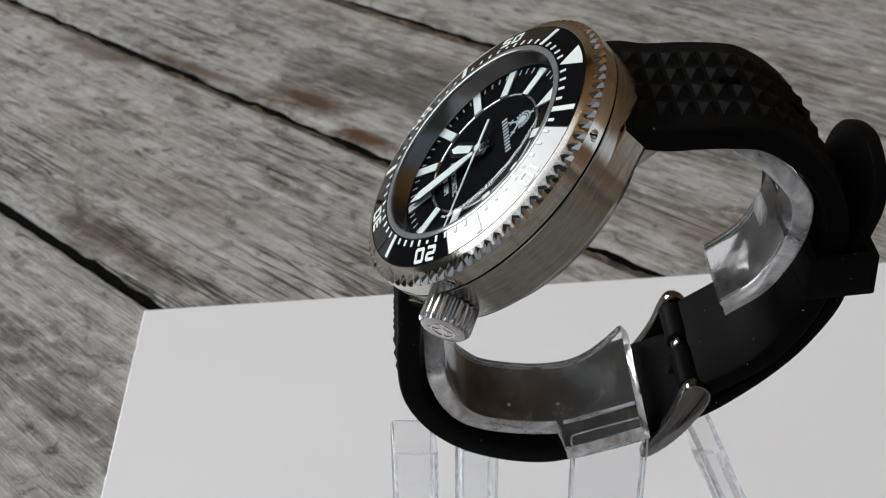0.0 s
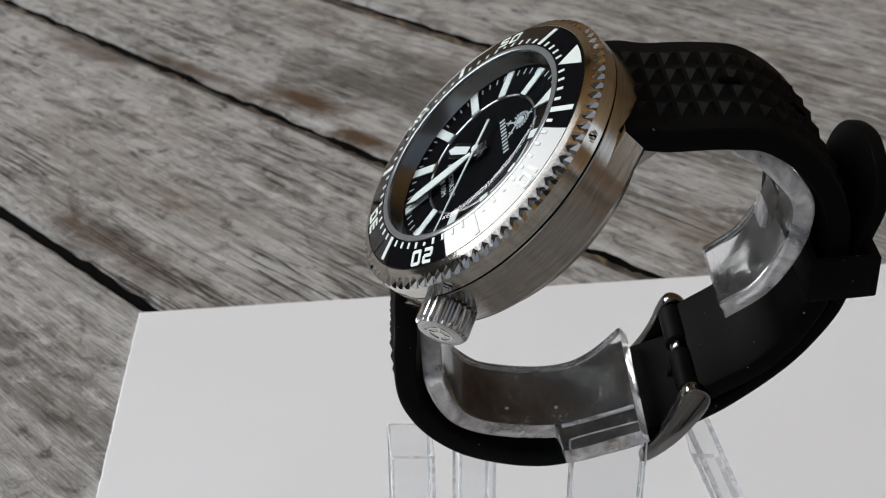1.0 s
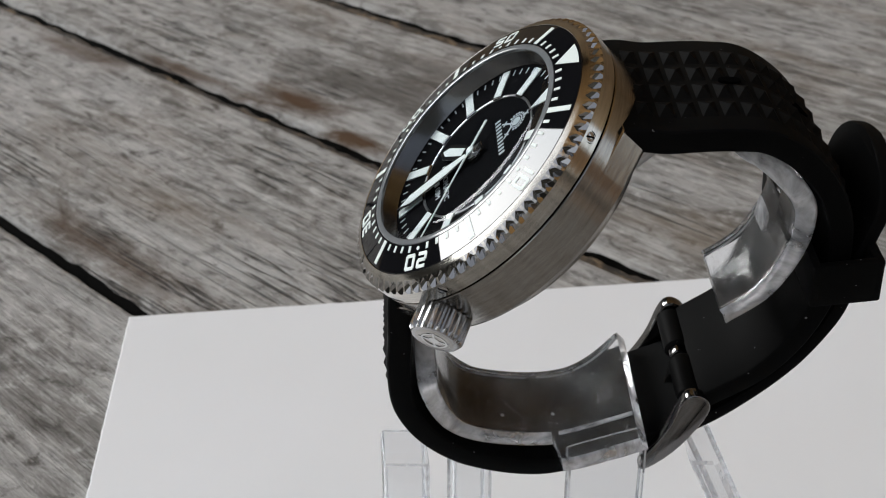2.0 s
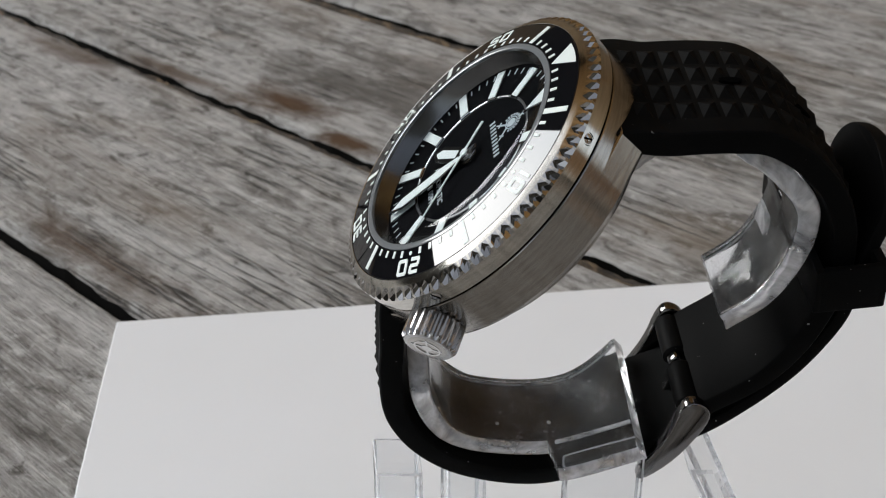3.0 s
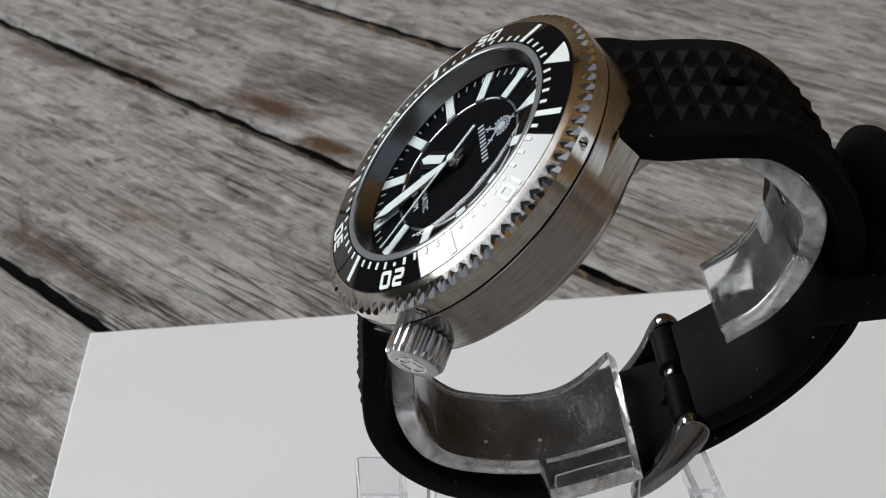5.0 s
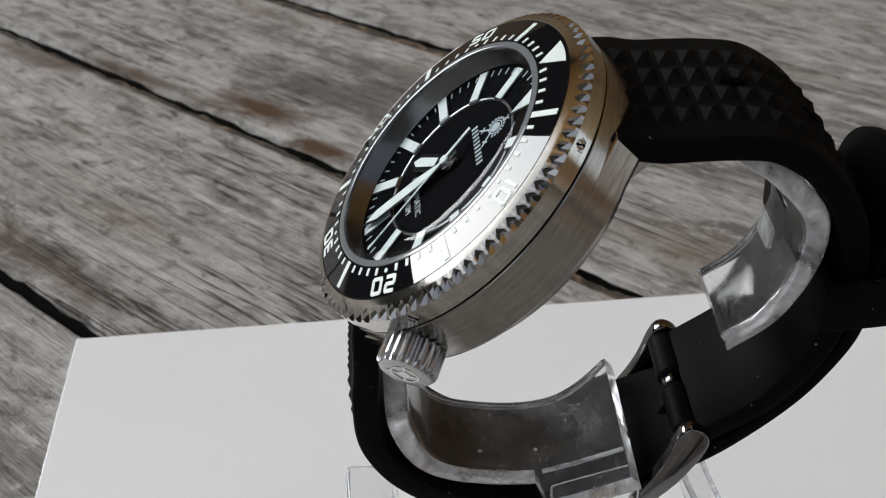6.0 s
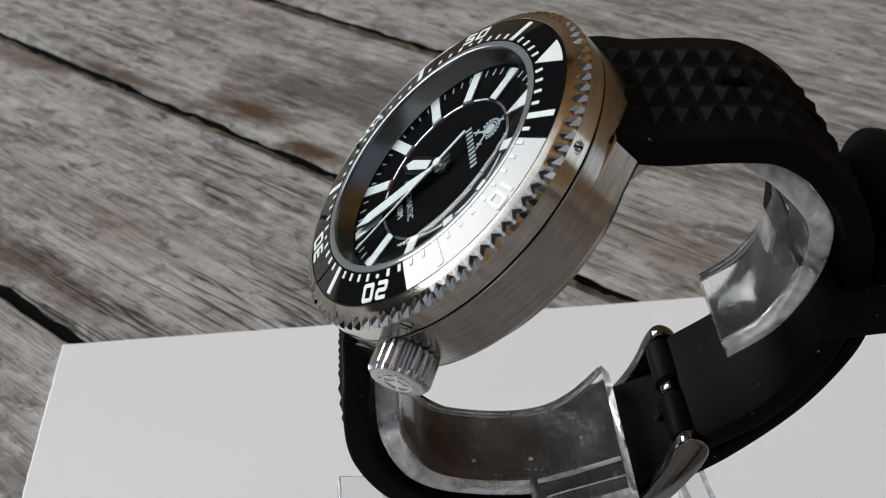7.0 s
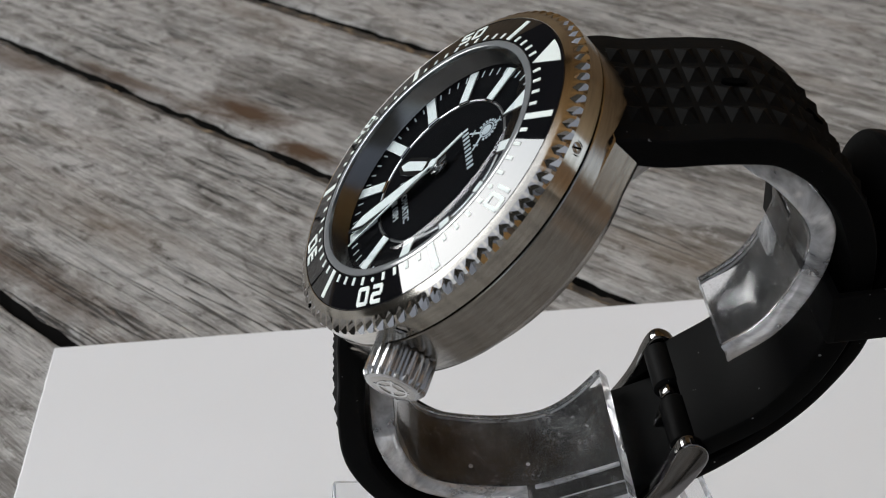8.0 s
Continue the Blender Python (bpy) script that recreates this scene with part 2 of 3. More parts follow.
def acrylic_clear():
    """Moulded clear plastic with a faint milky veil and scuffs."""
    m = material("clear_acrylic", (0.96, 0.97, 0.98), 0.03, Transmission_Weight=0.95, IOR=1.38)
    n = Nodes(m)
    scuff = n.noise(n.coords((700, 2500, 1200), (0.3, 0.5, 0.2)), 1.0, 5, 0.7)
    cloud = n.noise(n.coords(), 160, 3, 0.6)
    speck = n.noise(n.coords(), 2600, 3, 0.75)
    patch = n.noise(n.coords(), 90, 2, 0.5, 3.0)
    dots = n.math("MULTIPLY", n.ramp(speck, [(0.54, 0.0), (0.66, 1.0)]), n.ramp(patch, [(0.46, 0.02), (0.62, 0.3)]))
    veil = n.math("MULTIPLY", n.ramp(scuff, [(0.5, 0.3), (0.72, 1.0)]), n.ramp(cloud, [(0.4, 0.03), (0.7, 0.16)]))
    n.set("Transmission Weight", n.math("SUBTRACT", 1.0, n.math("ADD", veil, dots)))
    n.set("Roughness", n.ramp(scuff, [(0.45, 0.09), (0.75, 0.25)]))
    n.set("Normal", n.bump(n.noise(n.coords(), 110, 2, 0.5), 0.15, 0.0006))
    return m


def lens_glass(name, share, rough, tint):
    m = bpy.data.materials.new(name)
    m.use_nodes = True
    t = m.node_tree
    for x in list(t.nodes):
        t.nodes.remove(x)
    out, mix = t.nodes.new("ShaderNodeOutputMaterial"), t.nodes.new("ShaderNodeMixShader")
    clear, gloss = t.nodes.new("ShaderNodeBsdfTransparent"), t.nodes.new("ShaderNodeBsdfGlossy")
    gloss.inputs["Roughness"].default_value = rough
    mix.inputs[0].default_value = share
    clear.inputs["Color"].default_value = (*tint, 1)
    t.links.new(clear.outputs[0], mix.inputs[1])
    t.links.new(gloss.outputs[0], mix.inputs[2])
    t.links.new(mix.outputs[0], out.inputs[0])
    return m


WOOD, KNOT, CARD = weathered_wood(), stain_wood(), card_stock()
STAINED = weathered_wood("weathered_wood_with_knot", ((-0.072, -0.029, 0.028, 0.010, 1.0), (-0.040, -0.036, 0.016, 0.005, 1.0), (-0.115, -0.037, 0.05, 0.004, 0.8),
    (-0.062, -0.006, 0.055, 0.02, 0.7, (0.1, 0.088, 0.076)), (-0.055, 0.016, 0.04, 0.012, 0.6, (0.115, 0.102, 0.09)), (0.06, -0.018, 0.03, 0.012, 0.5, (0.22, 0.17, 0.12))))
EDGE_STAINED = weathered_wood("weathered_wood_brown_edge", ((-0.16, 0.034, 0.05, 0.008, 0.7), (-0.03, -0.033, 0.05, 0.008, 0.65)))
STEEL = brushed_steel("brushed_steel")
STEEL_TOP = brushed_steel("satin_steel", 0.12, 0.04, (0.66, 0.63, 0.57))
POLISH = material("polished_steel", (0.55, 0.54, 0.53), 0.09, 1.0)
STEPRING = material("satin_ring_steel", (0.24, 0.24, 0.24), 0.3, 1.0)
CROWNSTEEL = material("crown_steel", (0.44, 0.435, 0.43), 0.26, 1.0)
GLOSS = material("black_glossy_insert", (0.004, 0.004, 0.005), 0.02, IOR=1.54)
DIALBLACK = material("black_dial", (0.0065, 0.0065, 0.007), 0.5, Specular_IOR_Level=0.0)
REHAUT = material("polished_inner_ring", (0.19, 0.19, 0.19), 0.2, 1.0)
LUME = material("pale_lume", (0.64, 0.69, 0.66), 0.45)
PRINT = material("white_print", (0.5, 0.55, 0.56), 0.5)
SILVERPRINT = material("silver_print", (0.34, 0.39, 0.41), 0.4, 0.3)
# polished, and darker than the bezel steel to stand for dark reflections
NOTCH = material("polished_notch_steel", (0.44, 0.43, 0.42), 0.05, 1.0)
BUCKLE = material("buckle_steel", (0.22, 0.215, 0.21), 0.13, 1.0)
RUBBER, GLASS = rubber_black(), lens_glass("watch_crystal", 0.012, 0.015, (0.96, 0.97, 0.98))
SHOULDER = lens_glass("crystal_shoulder_glass", 0.04, 0.02, (0.93, 0.94, 0.95))
ACRYLIC = acrylic_clear()
CLEAR = lens_glass("thin_clear_acrylic", 0.06, 0.05, (0.97, 0.975, 0.98))
FROST = material("clear_acrylic_edge", (0.95, 0.96, 0.985), 0.1, Transmission_Weight=0.8, IOR=1.45)
f_ = Nodes(FROST)
f_.set("Transmission Weight", f_.ramp(f_.noise(f_.coords((130, 130, 130)), 1.0, 4, 0.6, 1.5), [(0.36, 0.25), (0.62, 0.75)]))
f_.set("Roughness", f_.ramp(f_.noise(f_.coords((400, 400, 400)), 1.0, 3, 0.6), [(0.4, 0.04), (0.7, 0.22)]))
f_.set("Normal", f_.bump(f_.noise(f_.coords((190, 190, 190)), 1.0, 2, 0.5), 0.6, 0.0012))
DARKCLEAR = material("dark_clear_plastic", (0.012, 0.012, 0.013), 0.12)
RIMGLASS = material("crystal_rim", (0.14, 0.145, 0.15), 0.12, Specular_IOR_Level=0.9)
# near-black colour puts the shade of the narrow joints into the board sides
JOINTSHADE = material("grimy_board_side", (0.003, 0.0026, 0.0022), 0.95, Specular_IOR_Level=0.05)
# black that stands for the shade inside slots, gaps and the groove
HOLLOWSHADE = material("dark_hollow", (0.002, 0.002, 0.002), 0.9, Specular_IOR_Level=0.0)
# tones of the added surroundings, chosen for what steel and insert mirror
WALLPAINT = material("dark_timber_wall", (0.035, 0.033, 0.03), 0.8)
DARKWALL = material("garden_wall_stone", (0.06, 0.058, 0.05), 0.9)
BROWNPOST = material("brown_timber", (0.2, 0.115, 0.052), 0.7)
TANSHEET = material("tan_canvas", (0.6, 0.47, 0.3), 0.8)
n_ = Nodes(TANSHEET)
shine = n_.add("BsdfTranslucent")
shine.inputs["Color"].default_value = (0.72, 0.55, 0.34, 1)
both = n_.add("MixShader", [(1, n_.bsdf.outputs[0]), (2, shine.outputs[0])])
both.inputs[0].default_value = 0.6
n_.tree.links.new(both.outputs[0], n_.tree.nodes["Material Output"].inputs[0])
n_.set("Base Color", n_.mix(n_.noise(n_.coords(), 6, 4), (0.55, 0.43, 0.28), (0.65, 0.51, 0.33)))
TANWALL = material("tan_render", (0.58, 0.46, 0.31), 0.8)
EARTH = material("sandy_earth", (0.2, 0.135, 0.08), 0.95)
for m_, sc in ((WALLPAINT, 9), (DARKWALL, 25), (BROWNPOST, 12), (TANWALL, 20), (EARTH, 60)):
    k_ = Nodes(m_)
    c_ = tuple(m_.node_tree.nodes["Principled BSDF"].inputs["Base Color"].default_value)[:3]
    k_.set("Base Color", k_.mix(k_.noise(k_.coords(), sc, 5), tuple(c * 0.7 for c in c_), tuple(c * 1.3 for c in c_)))

# ---- the place: deck, earth under it, added plain walls round it ----
ALONG, ACROSS = Vector((0.7215, -0.6924)), Vector((0.6924, 0.7215))
PITCH, FIRST_GAP = 84.7, 14.4
PLANK = Matrix(((ALONG.x, ACROSS.x, 0, 0), (ALONG.y, ACROSS.y, 0, 0), (0, 0, 1, 0), (0, 0, 0, 1)))


def plank_mesh(width, length, seed, du, dv, depth=22.0):
    """A worn board about its own centre: uneven top, ragged rounded edges."""
    bm = bmesh.new()
    nu, nv = round(length / du), round(width / dv)
    grid = []
    for i in range(nu + 1):
        u = -length / 2 + length * i / nu
        row = []
        e0 = 0.3 * noise.noise((u * 0.02, seed, 1)) + 0.14 * noise.noise((u * 0.11, seed, 2)) + 0.1 * noise.noise((u * 0.4, seed, 5))
        e1 = 0.3 * noise.noise((u * 0.02, seed, 3)) + 0.14 * noise.noise((u * 0.11, seed, 4)) + 0.1 * noise.noise((u * 0.4, seed, 6))
        for j in range(nv + 1):
            k = j / nv
            v = -width / 2 + e0 + (width - e0 + e1) * k
            d = min(v + width / 2 - e0, width / 2 + e1 - v)
            drop = 1.7 * max(0.0, 1 - d / 2.2) ** 2 * (1 + 0.6 * noise.noise((u * 0.15, v, seed)))
            z = 0.25 * noise.noise((u * 0.012, v * 0.05, seed)) + 0.18 * noise.noise((u * 0.05, v * 0.5, seed + 7)) - 0.25 - drop
            row.append(bm.verts.new((u, v, z)))
        grid.append(row)
    for i in range(nu):
        for j in range(nv):
            bm.faces.new((grid[i][j], grid[i + 1][j], grid[i + 1][j + 1], grid[i][j + 1]))
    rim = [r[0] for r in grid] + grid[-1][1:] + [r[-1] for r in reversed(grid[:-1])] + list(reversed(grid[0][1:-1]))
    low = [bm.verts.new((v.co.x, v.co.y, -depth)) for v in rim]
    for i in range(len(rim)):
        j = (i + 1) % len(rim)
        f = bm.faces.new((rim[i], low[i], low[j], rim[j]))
        # board sides take the near-black colour that stands for joint shade
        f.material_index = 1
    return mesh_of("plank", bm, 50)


def deck():
    floor = tagged(new("floor", None), "weathered grey wooden deck of parallel boards", "deck", kind="structure")
    lower, upper = {3: 4.6}, {0: 0.3, 2: 3.6, 3: 2.5 - PITCH}
    near, middle = {}, {}
    for k in (-1, 0, 1, 2, 3):
        v0, v1 = PITCH * k + lower.get(k, 2.5), PITCH * (k + 1) - upper.get(k, 2.5)
        near[k] = plank_mesh(v1 - v0, 560, 10 + k * 3.7, 2.0, 1.3)
        middle[k] = FIRST_GAP + (v0 + v1) / 2
    ends = plank_mesh(PITCH - 5.0, 1618, 3.3, 40, 4)
    far = plank_mesh(PITCH - 5.0, 1898, 5.9, 40, 4)
    for k in range(-14, 16):
        centre = FIRST_GAP + PITCH * (k + 0.5)
        if k in near:
            spans = [(near[k], -180.0), (ends, -180.0 + 1090), (ends, -180.0 - 1090)]
        elif k == 4:
            spans = [(ends, -180.0 + 1090), (ends, -180.0 - 1090)]
        else:
            spans = [(far, -180.0 + 950), (far, -180.0 - 950)]
        for me, u in spans:
            o = new("plank", me)
            if not me.materials:
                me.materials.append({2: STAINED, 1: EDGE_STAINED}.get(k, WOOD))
                me.materials.append(JOINTSHADE)
            o.parent = floor
            o.matrix_basis = PLANK @ Matrix.Translation((u * MM, (middle[k] if me is near.get(k) else centre) * MM, 0))
    return floor


def dirt_in_gaps():
    """Crumbs and rot that fill the joint between two boards, with a brown decayed edge."""
    for gap, top, seed in ((FIRST_GAP + 2 * PITCH, -3.6, 1), (FIRST_GAP + 3 * PITCH, -3.3, 2)):
        bm = bmesh.new()
        rows = []
        for i in range(281):
            u = -460 + 2.0 * i
            rows.append([bm.verts.new((u, v, top + 1.6 * noise.noise((u * 0.09, v * 0.3, seed)) + 0.7 * noise.noise((u * 0.5, v, seed)))) for v in (-4.4, -2.2, 0, 2.4, 5.2)])
        for a, b in zip(rows, rows[1:]):
            for j in range(4):
                bm.faces.new((a[j], b[j], b[j + 1], a[j + 1]))
        ob = part("gap_debris", bm, KNOT)
        ob.matrix_world = PLANK @ Matrix.Translation((0, gap * MM, 0))
        tagged(ob, "brown rotted crumbs lying in a deck joint", "debris", kind="stuff")


def card():
    e1 = Vector((120.4, 16.2)).normalized()
    e2 = Vector((5.9, -50.3)).normalized()
    c = Vector((-66.0, 195.5))
    corners = [c, c + e1 * 300, c + e1 * 300 + e2 * 107, c + e2 * 107]
    pts = []
    for i in range(4):
        a, b = corners[i], corners[(i + 1) % 4]
        n = 60
        d = (b - a).normalized()
        side = Vector((-d.y, d.x))
        for k in range(n):
            p = a.lerp(b, k / n)
            w = 0.0 if k == 0 else 0.16 * noise.noise((k * 0.9, i * 5.1, 0.3)) + 0.1 * noise.noise((k * 2.3, i * 3.1, 4))
            pts.append((p.x + side.x * w, p.y + side.y * w))
    ob = part("display_card", slab(pts, 0.05, 1.5, bevel=0.25), CARD)
    tagged(ob, "plain white card sheet lying on weathered deck boards", "card")


def surroundings():
    tagged(part("ground", box(-60000, 60000, -60000, 60000, -90, -40), EARTH), "sandy brown earth ground beneath the deck", "ground", kind="structure")
    # unseen walls, posts and overhead sheet, added to shape reflections and block sky light
    tagged(part("wall_north", box(-2770, -850, 2500, 2700, -40, 4200), WALLPAINT), "unseen dark wall added for black insert reflections", "wall", kind="structure")
    # tan stretch added beside the dark one to warm the bezel reflections
    tagged(part("wall_house", box(-848, 3200, 2500, 2700, -40, 4200), TANWALL), "unseen tan wall added for warm steel reflections", "wall", kind="structure")
    # added to darken reflections and bound the bright patch on the insert
    tagged(part("wall_south", box(-500, 6000, -3200, -3000, -40, 2600), DARKWALL), "unseen dark wall added behind the camera", "wall", kind="structure")
    tagged(part("wall_west", box(-4200, -4000, -3000, 9000, -40, 1165), DARKWALL), "low unseen dark wall added beside the deck", "wall", kind="structure")
    tagged(part("wall_east", box(3000, 3200, 260, 2500, -40, 2700), TANWALL), "unseen tan side wall added for warm steel reflections", "wall", kind="structure")
    # brown posts with open gaps between, added to band the case reflections
    for y0, y1 in ((-1380, -560), (-2900, -2150)):
        tagged(part("wall_pillar", box(3000, 3200, y0, y1, -40, 2700), BROWNPOST), "unseen brown post added for bands in the steel", "wall", kind="structure")
    # translucent tan sheet added overhead to tint reflections and cut sky light
    tagged(part("ceiling", box(-1500, 3200, -500, 2500, 2700, 2704), TANSHEET), "unseen tan sheet added over the deck", "awning", kind="structure")


surroundings()
deck()
dirt_in_gaps()
card()

# ---- the wristwatch: its own space has the dial facing z, twelve at y, three at x, millimetres ----
WATCH = Matrix(((0.04460509, 0.71853479, -0.69405918, 0.00054584), (-0.98255074, -0.09402015, -0.16048129, 0.12058184), (-0.18056694, 0.68910665, 0.70180311, 0.0723611), (0, 0, 0, 1)))
watch = tagged(empty("wristwatch", WATCH), "steel dive watch, black dial and rubber strap, on clear stand", "wristwatch")


def turn(minute):
    """Turns about z so that y points to a minute."""
    return Matrix.Rotation(-radians(6 * minute), 4, "Z")


def written(text, size, material, parent, m, name, depth=0.05, stretch=1.0, bold=0.0, spacing=1.0):
    cu = bpy.data.curves.new(name, "FONT")
    cu.body, cu.size, cu.align_x, cu.align_y = text, size * MM, "CENTER", "CENTER"
    cu.extrude, cu.offset, cu.space_character, cu.resolution_u = depth * MM, bold * MM, spacing, 3
    tmp = new("text_source", cu)
    me = bpy.data.meshes.new_from_object(tmp.evaluated_get(bpy.context.evaluated_depsgraph_get()))
    bpy.data.objects.remove(tmp)
    bpy.data.curves.remove(cu)
    me.transform(Matrix.Diagonal((stretch, 1, 1, 1)))
    me.materials.clear()
    me.materials.append(material)
    o = new(name, me)
    o.parent = parent
    o.matrix_basis = m
    return o


SEGMENTS = {"0": "abcdef", "1": "bc", "2": "abged", "3": "abgcd", "4": "fgbc", "5": "afgcd"}


def block_digits(text, w=1.7, h=2.2, t=0.42, gap=0.42, z=0.05):
    """Squared digits of joined strokes, centred, standing along y."""
    bm = bmesh.new()
    total = len(text) * w + (len(text) - 1) * gap
    c = 0.16
    for i, ch in enumerate(text):
        x0 = -total / 2 + i * (w + gap)
        x1, y0, y1, ym = x0 + w, -h / 2, h / 2, 0.0
        strokes = {"a": (x0 + c, x1 - c, y1 - t, y1), "d": (x0 + c, x1 - c, y0, y0 + t), "g": (x0 + c, x1 - c, ym - t / 2, ym + t / 2),
                   "f": (x0, x0 + t, ym, y1 - c), "b": (x1 - t, x1, ym, y1 - c), "e": (x0, x0 + t, y0 + c, ym), "c": (x1 - t, x1, y0 + c, ym)}
        for k, s in enumerate(SEGMENTS[ch]):
            a, b, p, q = strokes[s]
            slab([(a, p), (b, p), (b, q), (a, q)], 0.0, z + 0.002 * k, bm)
    return bm


def case():
    prof = [(12, -4.26), (19.3, -4.26), (19.42, -4.3), (19.48, -4.4), (19.46, -9.6), (19.3, -9.95), (18.9, -10.25), (17.2, -10.9), (16.8, -12.0), (0, -12.1)]
    part("case_body", revolve(prof, 240), STEEL, watch, "brushed steel case body with round side", smooth=9)
    # lugs run out of the round side along its tangents
    reach, half, front = radians(43.8), 9.9, 17.5
    for sgn in (1, -1):
        side = [(19.47 * math.sin(reach), 19.47 * math.cos(reach)), (half + 0.12, front - 0.12), (half - 0.25, front)]
        outline = side + [(-x, y) for x, y in reversed(side)] + [(-9.0, 9.0), (9.0, 9.0)]
        bm = bmesh.new()
        rings = [[bm.verts.new((x * k * sgn, y * k * sgn, z)) for x, y in outline] for z, k in ((-6.2, 0.99), (-6.3, 1.0), (-9.5, 1.0), (-9.9, 0.992), (-10.5, 0.94))]
        bm.faces.new(rings[0])
        bm.faces.new(rings[-1])
        for a, b in zip(rings, rings[1:]):
            for k in range(len(a)):
                m = (k + 1) % len(a)
                bm.faces.new((a[k], a[m], b[m], b[k]))
        part("lug", bm, STEEL, watch, "brushed steel lug holding the strap", smooth=20)
    part("split_groove", revolve([(18.9, -4.02), (19.05, -4.08), (19.05, -4.24), (18.9, -4.28)], 160), HOLLOWSHADE, watch, "black ring for shade in the groove under the bezel")


SLOPE = 12.77


def cone_z(r):
    """Height of the sloping bezel insert at a radius."""
    return -0.655 + (17.5 - r) * 0.2267


def on_cone(minute):
    """Lays a marking drawn at its radius along y onto the sloping insert, at a minute."""
    return turn(minute) @ Matrix.Translation((0, 17.5 * MM, cone_z(17.5) * MM)) @ Matrix.Rotation(-radians(SLOPE), 4, "X") @ Matrix.Translation((0, -17.5 * MM, 0))


def bezel():
    n, phase = 84, 46.4
    bm = bmesh.new()
    step = 2 * math.pi / n
    levels = ((-1.6, 17.7), (-0.72, 17.7), (-0.68, 17.76), (-0.83, 18.1), (-0.96, 18.38), (-1.02, 18.5), (-1.34, 19.05), (-1.68, 19.46), (-2.08, 19.54), (-3.96, 19.52), (-4.06, 19.42), (-4.06, 18.2))
    cut = {6: 0.5, 7: 0.95}
    rings = []
    for k in range(n):
        for off in (-0.5, -0.39, 0.0, 0.39):
            a = radians(phase) + step * (k + off)
            col = []
            for i, (z, r) in enumerate(levels):
                if off == 0.0 and i in cut:
                    r -= cut[i]
                col.append(bm.verts.new((r * math.sin(a), r * math.cos(a), z)))
            rings.append(col)
    for k in range(len(rings)):
        a, b = rings[k], rings[(k + 1) % len(rings)]
        centre_a, centre_b = k % 4 == 2, k % 4 == 1

        def facet(i, corners):
            f = bm.faces.new(corners)
            # notch facets get the darkened steel in place of dark reflections
            if (centre_a or centre_b) and i in (5, 6, 7):
                f.material_index = 1
        for i in range(len(levels) - 1):
            if i == 5 and centre_b:
                facet(i, (a[i], b[i], a[i + 1]))
                facet(i, (b[i], b[i + 1], a[i + 1]))
            elif i == 5 and centre_a:
                facet(i, (a[i], b[i + 1], a[i + 1]))
                facet(i, (a[i], b[i], b[i + 1]))
            else:
                facet(i, (a[i], b[i], b[i + 1], a[i + 1]))
    part("bezel_ring", bm, STEEL_TOP, watch, "steel bezel ring with notched grip edge", smooth=9).data.materials.append(NOTCH)
    insert = part("bezel_insert", revolve([(14.35, -0.6), (14.35, 0.04), (14.4, cone_z(14.4)), (17.6, cone_z(17.6)), (17.66, -0.74), (17.66, -1.5)], 240), GLOSS, watch, "glossy black bezel insert with pale markings", smooth=8)
    top_z = 0.0
    tri = slab([(-0.0, 14.5), (2.0, 17.22), (1.0, 17.34), (0, 17.38), (-1.0, 17.34), (-2.0, 17.22)], top_z, top_z + 0.05)
    part("zero_triangle", tri, LUME, insert).matrix_basis = on_cone(0)
    bar = part("five_minute_bar", slab([(-0.36, 14.35), (0.36, 14.35), (0.36, 17.3), (-0.36, 17.3)], top_z, top_z + 0.05), LUME, insert)
    bar.matrix_basis = on_cone(5)
    for mnt in (15, 25, 35, 45, 55):
        again(bar, insert, on_cone(mnt))
    tick = None
    for mnt in range(60):
        if mnt % 5 == 0:
            continue
        if tick is None:
            tick = part("minute_tick", slab([(-0.2, 14.42), (0.2, 14.42), (0.2, 15.2), (-0.2, 15.2)], top_z, top_z + 0.05), LUME, insert)
            tick.matrix_basis = on_cone(mnt)
        else:
            again(tick, insert, on_cone(mnt))
    for mnt in (10, 20, 30, 40, 50):
        dot = revolve([(0, 0.05), (0.24, 0.05), (0.24, 0.0)], 16)
        o = part("minute_dot", dot, LUME, insert)
        o.matrix_basis = on_cone(mnt) @ Matrix.Translation((0, 14.85 * MM, 0))
        o = part("numeral", block_digits(str(mnt), 1.65, 1.95), LUME, insert)
        o.matrix_basis = on_cone(mnt) @ Matrix.Translation((0, 16.4 * MM, 0))
    for a in (38.7, 110.1):
        m = Matrix.Rotation(-radians(a), 4, "Z") @ Matrix.Translation((0, 19.5 * MM, -2.88 * MM)) @ Matrix.Rotation(-math.pi / 2, 4, "X")
        screw = part("bezel_screw", revolve([(0, 0.06), (0.5, 0.06), (0.6, 0.0), (0.6, -0.3)], 24), POLISH, watch, "slotted steel set screw")
        screw.matrix_basis = m
        slot = part("screw_slot", box(-0.1, 0.1, -0.55, 0.55, 0.03, 0.075), HOLLOWSHADE, screw, "black bar for the shade in the screw slot")
        slot.matrix_basis = Matrix.Rotation(radians(25), 4, "Z")
        part("screw_seat", revolve([(0.6, 0.02), (0.74, 0.02), (0.74, -0.2), (0.6, -0.2)], 24, True), HOLLOWSHADE, screw, "black ring for shade round the screw")


